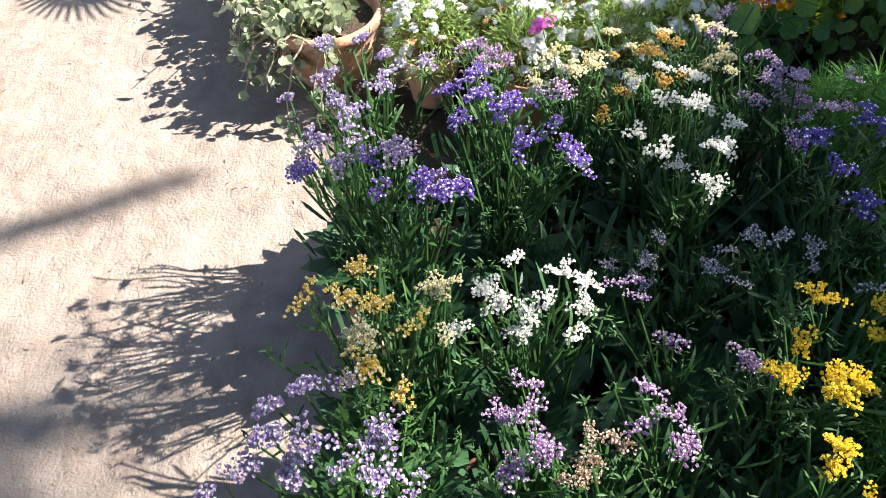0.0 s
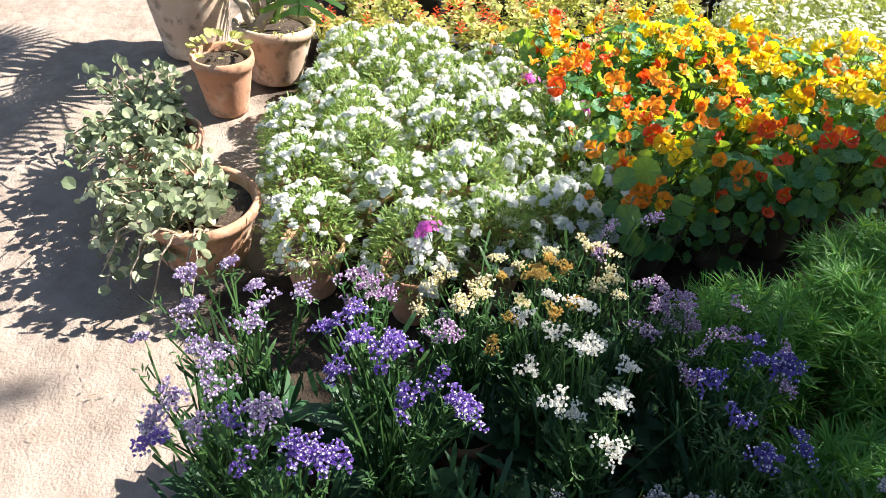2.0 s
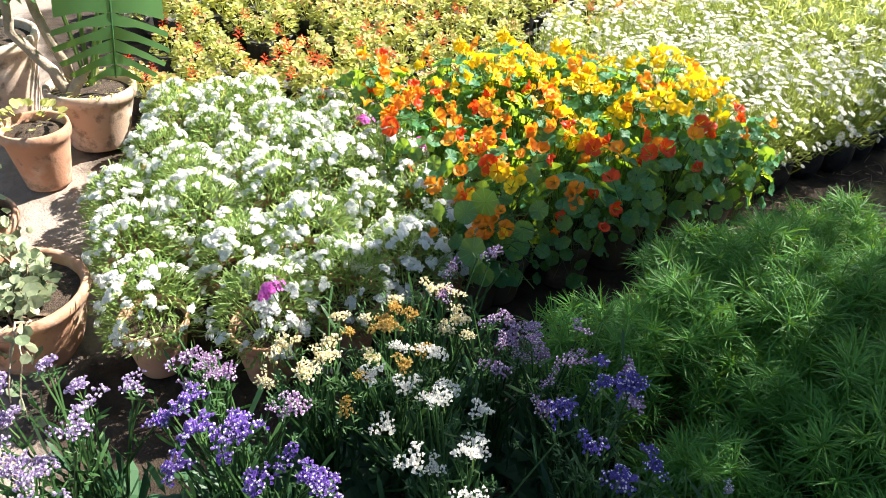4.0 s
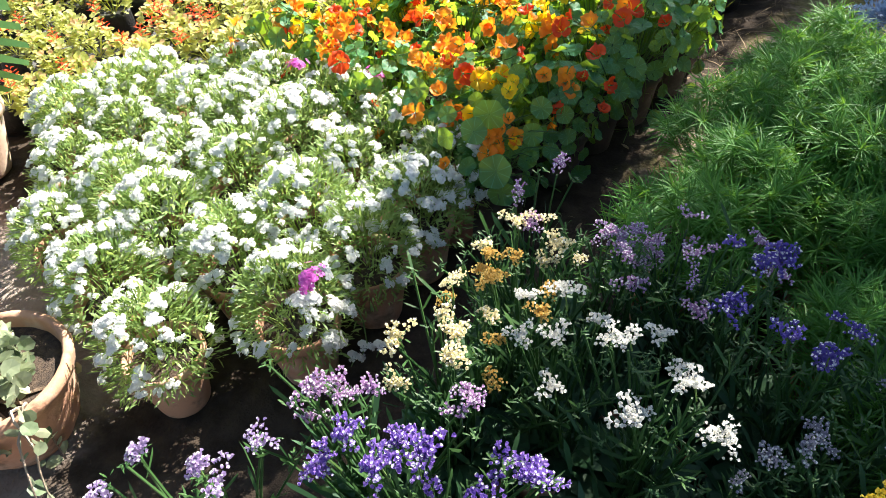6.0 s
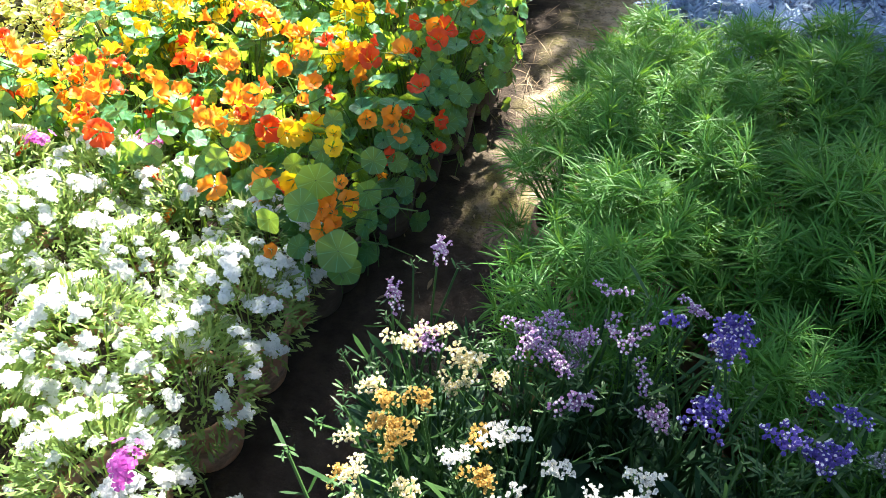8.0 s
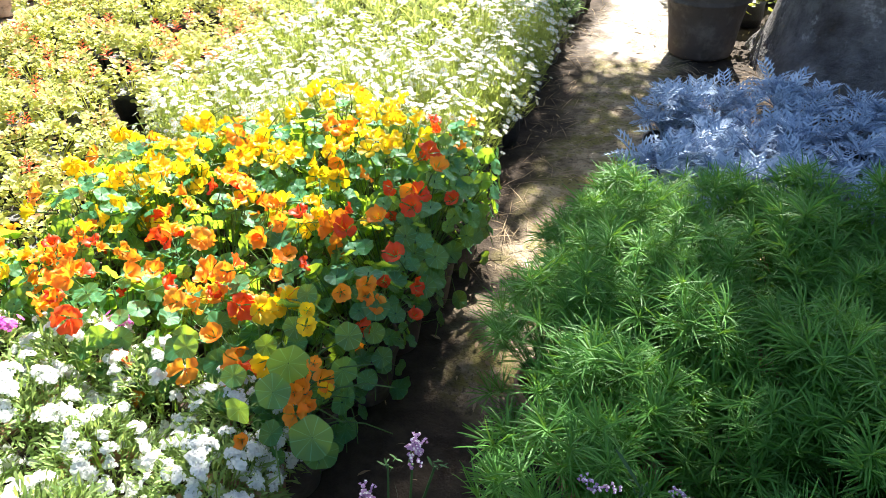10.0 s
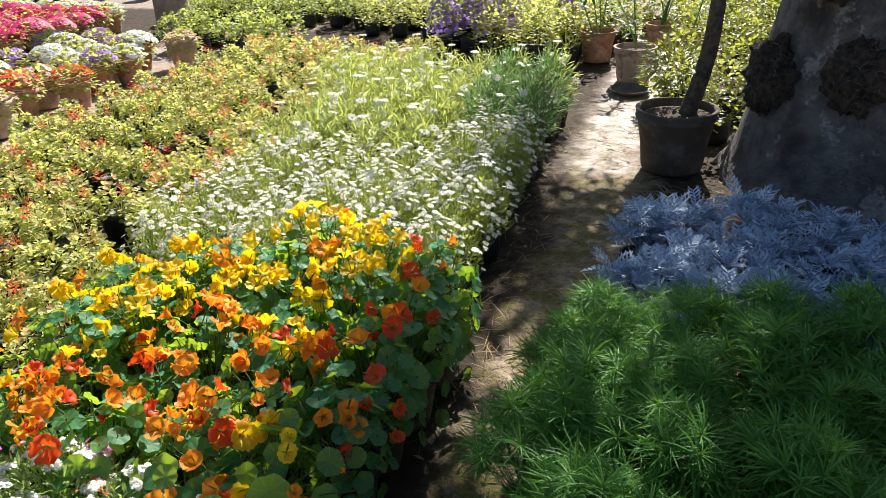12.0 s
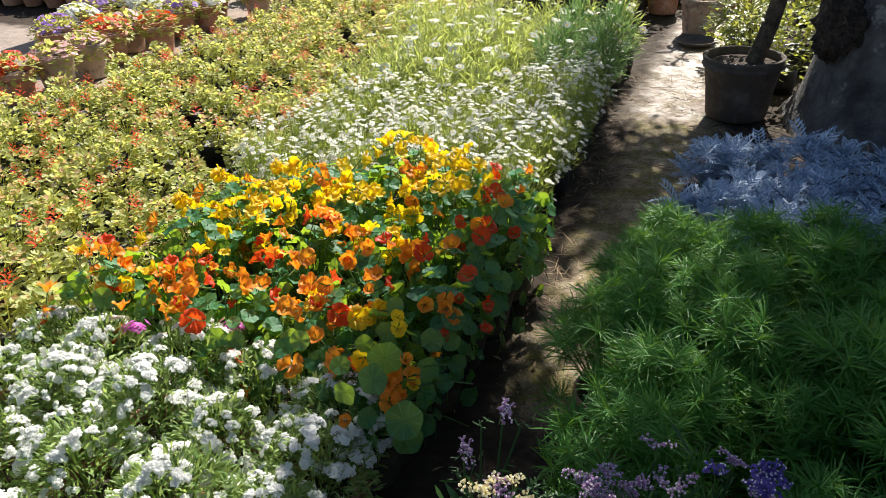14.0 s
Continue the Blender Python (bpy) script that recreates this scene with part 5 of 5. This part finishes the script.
trailing_bush(-2.19, 0.05, (0.27, 0.24, -0.04, -0.08), 42, r=0.19, top=0.31, shoots=8)
trailing_bush(-2.66, -0.04, (0.52, 0.22, -0.02, -0.08), 56, r=0.15, h=0.22, top=0.33)


def clay_pot(x, y, r, h, mat, label):
    root = thing("clay_pot", pose(x, y, 0, rng.uniform(-3, 3), rng.uniform(-3, 3), 0), label, "pot", "clay pots beside the open ground")
    part("pot", pot_mesh(r, h, 0.05, 0.66, mat, 36), None, root)
    part("soil", soil_mesh(r, h - 0.03), None, root)
    return root


p1 = clay_pot(-3.17, 0.235, 0.128, 0.25, M_POT, "tall terracotta pot with lime green leaves on its soil")
fol = Mesh()
n = 40
d = sphere_dirs(n, 0.1, 0.9)
fol.stamp(ROUND, d * [0.1, 0.1, 0.04] + [0, 0, 0.27], turn_frames(d), rng.uniform(0.02, 0.045, n))
part("foliage", fol, M_SALVIA, p1)
p2 = clay_pot(-3.42, 0.48, 0.18, 0.26, M_POTPALE, "wide pale clay pot with a split-leaf plant and curved grey stems")


def split_leaf(length, width, slits=7, seed=0):
    """A heart-shaped blade, cut into broad curved fingers on both sides of the midrib."""
    r = random.Random(seed)
    mb = Mesh()
    for sgn in (-1, 1):
        for i in range(slits):
            u0 = i / slits
            v = []
            for k in range(6):
                q = k / 5
                for u in (u0 + 0.12 * q * q / slits, (i + 1 - 0.55 * min(1, 3 * q) ** 2 * (0.7 + 0.3 * q)) / slits):
                    half = width / 2 * math.sin(math.pi * min(1, 0.22 + 0.74 * u)) ** 0.7
                    x = half * q
                    y = length * (u * 0.82 + 0.02) + half * q * (0.15 + 0.5 * u) - (0.2 * length * q if u < 0.2 else 0)
                    v.append((sgn * x * r.uniform(0.97, 1.03), y, 0.12 * x - 0.5 * x * x / width - 0.16 * y * y / length + r.uniform(-0.004, 0.004)))
            mb.add(v, [(2 * k, 2 * k + 1, 2 * k + 3, 2 * k + 2) if sgn > 0 else (2 * k, 2 * k + 2, 2 * k + 3, 2 * k + 1) for k in range(5)])
    mb.tube([(0, 0, 0.002), (0, length * 0.45, -0.03 * length), (0, length * 0.86, -0.115 * length)], 0.006, 0.003, 5)
    return mb


for i, (dx, dy, z, fx, fy, fz, size) in enumerate(((0.06, 0.13, 0.67, 0.3, -0.12, -1.0, 0.42), (-0.25, -0.1, 0.8, -0.6, -0.5, -0.5, 0.36), (-0.2, 0.3, 0.86, -0.3, 0.8, -0.4, 0.34), (-0.3, 0.05, 0.95, -1, 0.1, -0.3, 0.34))):
    e = np.array([dx, dy, z])
    mb = Mesh()
    mb.tube([(-0.03, 0, 0.22), tuple(e * [0.1, 0.5, 0.75]), tuple(e * [0.6, 0.95, 1.06]), tuple(e)], 0.010, 0.006, 6)
    part("stalk", mb, M_STEM, p2)
    y = unit(np.array([fx, fy, fz]))
    x = unit(np.cross(y, [1, 0, 0.35]))
    m = Matrix(np.stack([x, y, np.cross(x, y)], axis=1).tolist()).to_4x4()
    part("leaf", split_leaf(size, size * 1.05, 7, i), M_PALM, p2, "large split leaf", True, Matrix.Translation(e) @ m)
for i, pts in enumerate(([(0.02, -0.07, 0.2), (0.03, -0.13, 0.34), (0.0, -0.24, 0.5), (-0.04, -0.24, 0.7)], [(-0.05, -0.03, 0.2), (-0.03, -0.10, 0.42), (-0.08, -0.16, 0.66)], [(0.04, -0.11, 0.22), (0.05, -0.03, 0.30), (0.04, 0.0, 0.34)])):
    p, q = np.array(pts), np.linspace(0, len(pts) - 1, 10)
    mb = Mesh()
    mb.tube(np.stack([np.interp(q, np.arange(len(p)), p[:, k]) for k in range(3)], axis=1) + rng.normal(0, 0.004, (10, 3)), 0.026, 0.017, 8)
    part("stem", mb, M_POST, p2, "thick curved grey stem", True)
fol = Mesh()
n = 70
d = sphere_dirs(n, 0.1, 0.9)
fol.stamp(SMALL_LEAF, d * [0.13, 0.13, 0.05] + [0.02, 0.02, 0.24], turn_frames(d), rng.uniform(0.02, 0.05, n))
part("weeds", fol, M_SALVIA, p2, "low green weeds on the soil")
p3 = clay_pot(-3.80, 0.16, 0.22, 0.40, M_POTPALE, "large pale clay pot holding a small fan palm")
for i, (dx, dy, z, fx, fy) in enumerate(((1.0, 0.70, 1.0, 1, -0.2), (0.5, 0.39, 1.15, 0.4, 1), (-0.2, 0.24, 1.1, -1, 0.3), (0.3, -0.31, 1.0, 0.2, -1), (0.7, 0.34, 1.2, 0.9, 0.6), (0.25, 0.05, 0.72, 0.4, 1))):
    e = np.array([dx, dy, z])
    mb = Mesh()
    mb.tube([(0, 0, 0.36), tuple(e * [0.35, 0.35, 0.75]), tuple(e)], 0.009, 0.005, 5)
    part("stalk", mb, M_STEM, p3)
    mb = Mesh()
    out = unit(np.array([fx, fy, -0.15]))
    side = unit(np.cross(out, [0, 0, 1]))
    ang = np.linspace(-1.9, 1.9, 26)
    d = np.cos(ang)[:, None] * out + np.sin(ang)[:, None] * side
    mb.stamp(strip_leaf(0.085, 0.2, 0.12), np.repeat(e[None], 26, 0), turn_frames(d), 0.30 + 0.04 * np.cos(ang))
    part("leaf", mb, M_PALM, p3, "stiff fan leaf")


# ---------------------------------------------------------------- post, kerb and what lies beyond
mb = Mesh()
v, f = [], []
for i in range(20):
    z = 3.0 * i / 19
    for j in range(20):
        a = 2 * math.pi * j / 20
        r = 0.20 * (1 + 0.06 * noise.noise(Vector((math.cos(a) * 2, math.sin(a) * 2, z * 1.5))) + 0.03 * math.sin(a * 6))
        v.append((r * math.cos(a) + 0.02 * z, r * math.sin(a), z - 0.02))
f = [(i * 20 + j, i * 20 + (j + 1) % 20, (i + 1) * 20 + (j + 1) % 20, (i + 1) * 20 + j) for i in range(19) for j in range(20)]
mb.add(v, f)
post = thing("bare_tree", pose(-7.0, 8.2, 0), "bare grey-brown tree trunk standing between the beds", "tree")
part("trunk", mb, M_POST, post, smooth=True)


def stone(w, d, h):
    b = 0.012
    v = [(sx * (w / 2 - k), sy * (d / 2 - k), z) for z, k in ((0, 0), (h - b, 0), (h, b)) for sx, sy in ((-1, -1), (1, -1), (1, 1), (-1, 1))]
    f = [(o + i, o + (i + 1) % 4, o + 4 + (i + 1) % 4, o + 4 + i) for o in (0, 4) for i in range(4)] + [(8, 9, 10, 11)]
    mb = Mesh()
    mb.add(v, f)
    return mesh_of("kerb_stone", mb, M_KERB)


KS = stone(0.88, 0.14, 0.12)
kerb = thing("kerb", pose(0, 0, 0), "low worn concrete kerb behind the beds", "kerb", kind="structure")
for i in range(26):
    part("kerb_stone", KS, None, kerb, at=pose(-19 + 0.9 * i, 11.35 + 0.004 * (i % 3), -0.01, 0, 0, rng.uniform(-0.4, 0.4)))
mb = Mesh()
mb.add([(-30, 11.5, 0.012), (12, 11.5, 0.012), (12, 15, 0.012), (-30, 15, 0.012)], [(0, 1, 2, 3)])
tagged(new("pavement", mesh_of("pavement", mb, M_KERB)), "pale sunlit concrete pavement behind the beds", "pavement", kind="structure")
spread_out([clay_pot(-9, 10.6, 0.17, 0.3, M_POT, "terracotta pot in a row before the kerb")], [(-9.3 - 0.8 * i, 10.7) for i in range(4)])
spread_out([copy_thing(lime[0], pose(-12, 9, 0))], [(-12 + 0.4 * i, 9.6 + 0.4 * j) for i in range(4) for j in range(3)], 1, 1.4)
# a line of shrubs closes the view past the pavement
hedge = [salvia(0.0, 0, 1.0, M_TREELEAF, "dense dark green hedge shrub", "hedge shrubs", 0.13, 260, "hedge_shrub", 0.7) for _ in range(2)]
spread_out(hedge, [(-24 + 1.0 * i, 16 + 0.4 * (i % 2)) for i in range(34)], 0.9, 1.3)


# ---------------------------------------------------------------- litter
def litter(name, label, n, x0, x1, y0, y1, shape, mat, lo, hi):
    mb = Mesh()
    p = np.stack([rng.uniform(x0, x1, n), rng.uniform(y0, y1, n), np.full(n, 0.008)], axis=1)
    d = unit(np.stack([rng.normal(size=n), rng.normal(size=n), rng.normal(0, 0.12, n)], axis=1))
    mb.stamp(shape, p, turn_frames(d, rng.normal(0, 0.4, n)), rng.uniform(lo, hi, n))
    tagged(new(name, mesh_of(name, mb, mat)), label, "litter", kind="stuff")


litter("dark_straw", "dark rotting twigs at the foot of the tree", 700, -1.0, 0.6, 3.4, 4.2, (BLADE[0] * [0.6, 1, 0.6], BLADE[1]), M_TWIG, 0.08, 0.26)
STRAW = (BLADE[0] * [0.4, 1, 0.6], BLADE[1])
litter("fallen_leaves", "dry curled leaves scattered on the lane", 420, -1.75, -0.6, 1.2, 6.6, strip_leaf(0.3, 0.3), M_LITTER, 0.012, 0.04)
litter("straw", "dry straw and twigs at the foot of the tree", 1300, -1.15, 0.6, 3.45, 4.3, STRAW, M_LITTER, 0.06, 0.24)
litter("lane_straw", "dry straw and twigs on the lane", 1000, -1.7, -1.02, 2.2, 5.4, STRAW, M_LITTER, 0.03, 0.16)
litter("lane_twigs", "dark twigs and leaf stalks on the lane", 420, -1.7, -1.0, 2.6, 6.2, STRAW, M_TWIG, 0.04, 0.18)
litter("soil_crumbs", "bits of leaf and crumbs on the open ground", 620, -3.2, 0.2, -1.5, 0.1, SMALL_LEAF, M_TWIG, 0.006, 0.022)
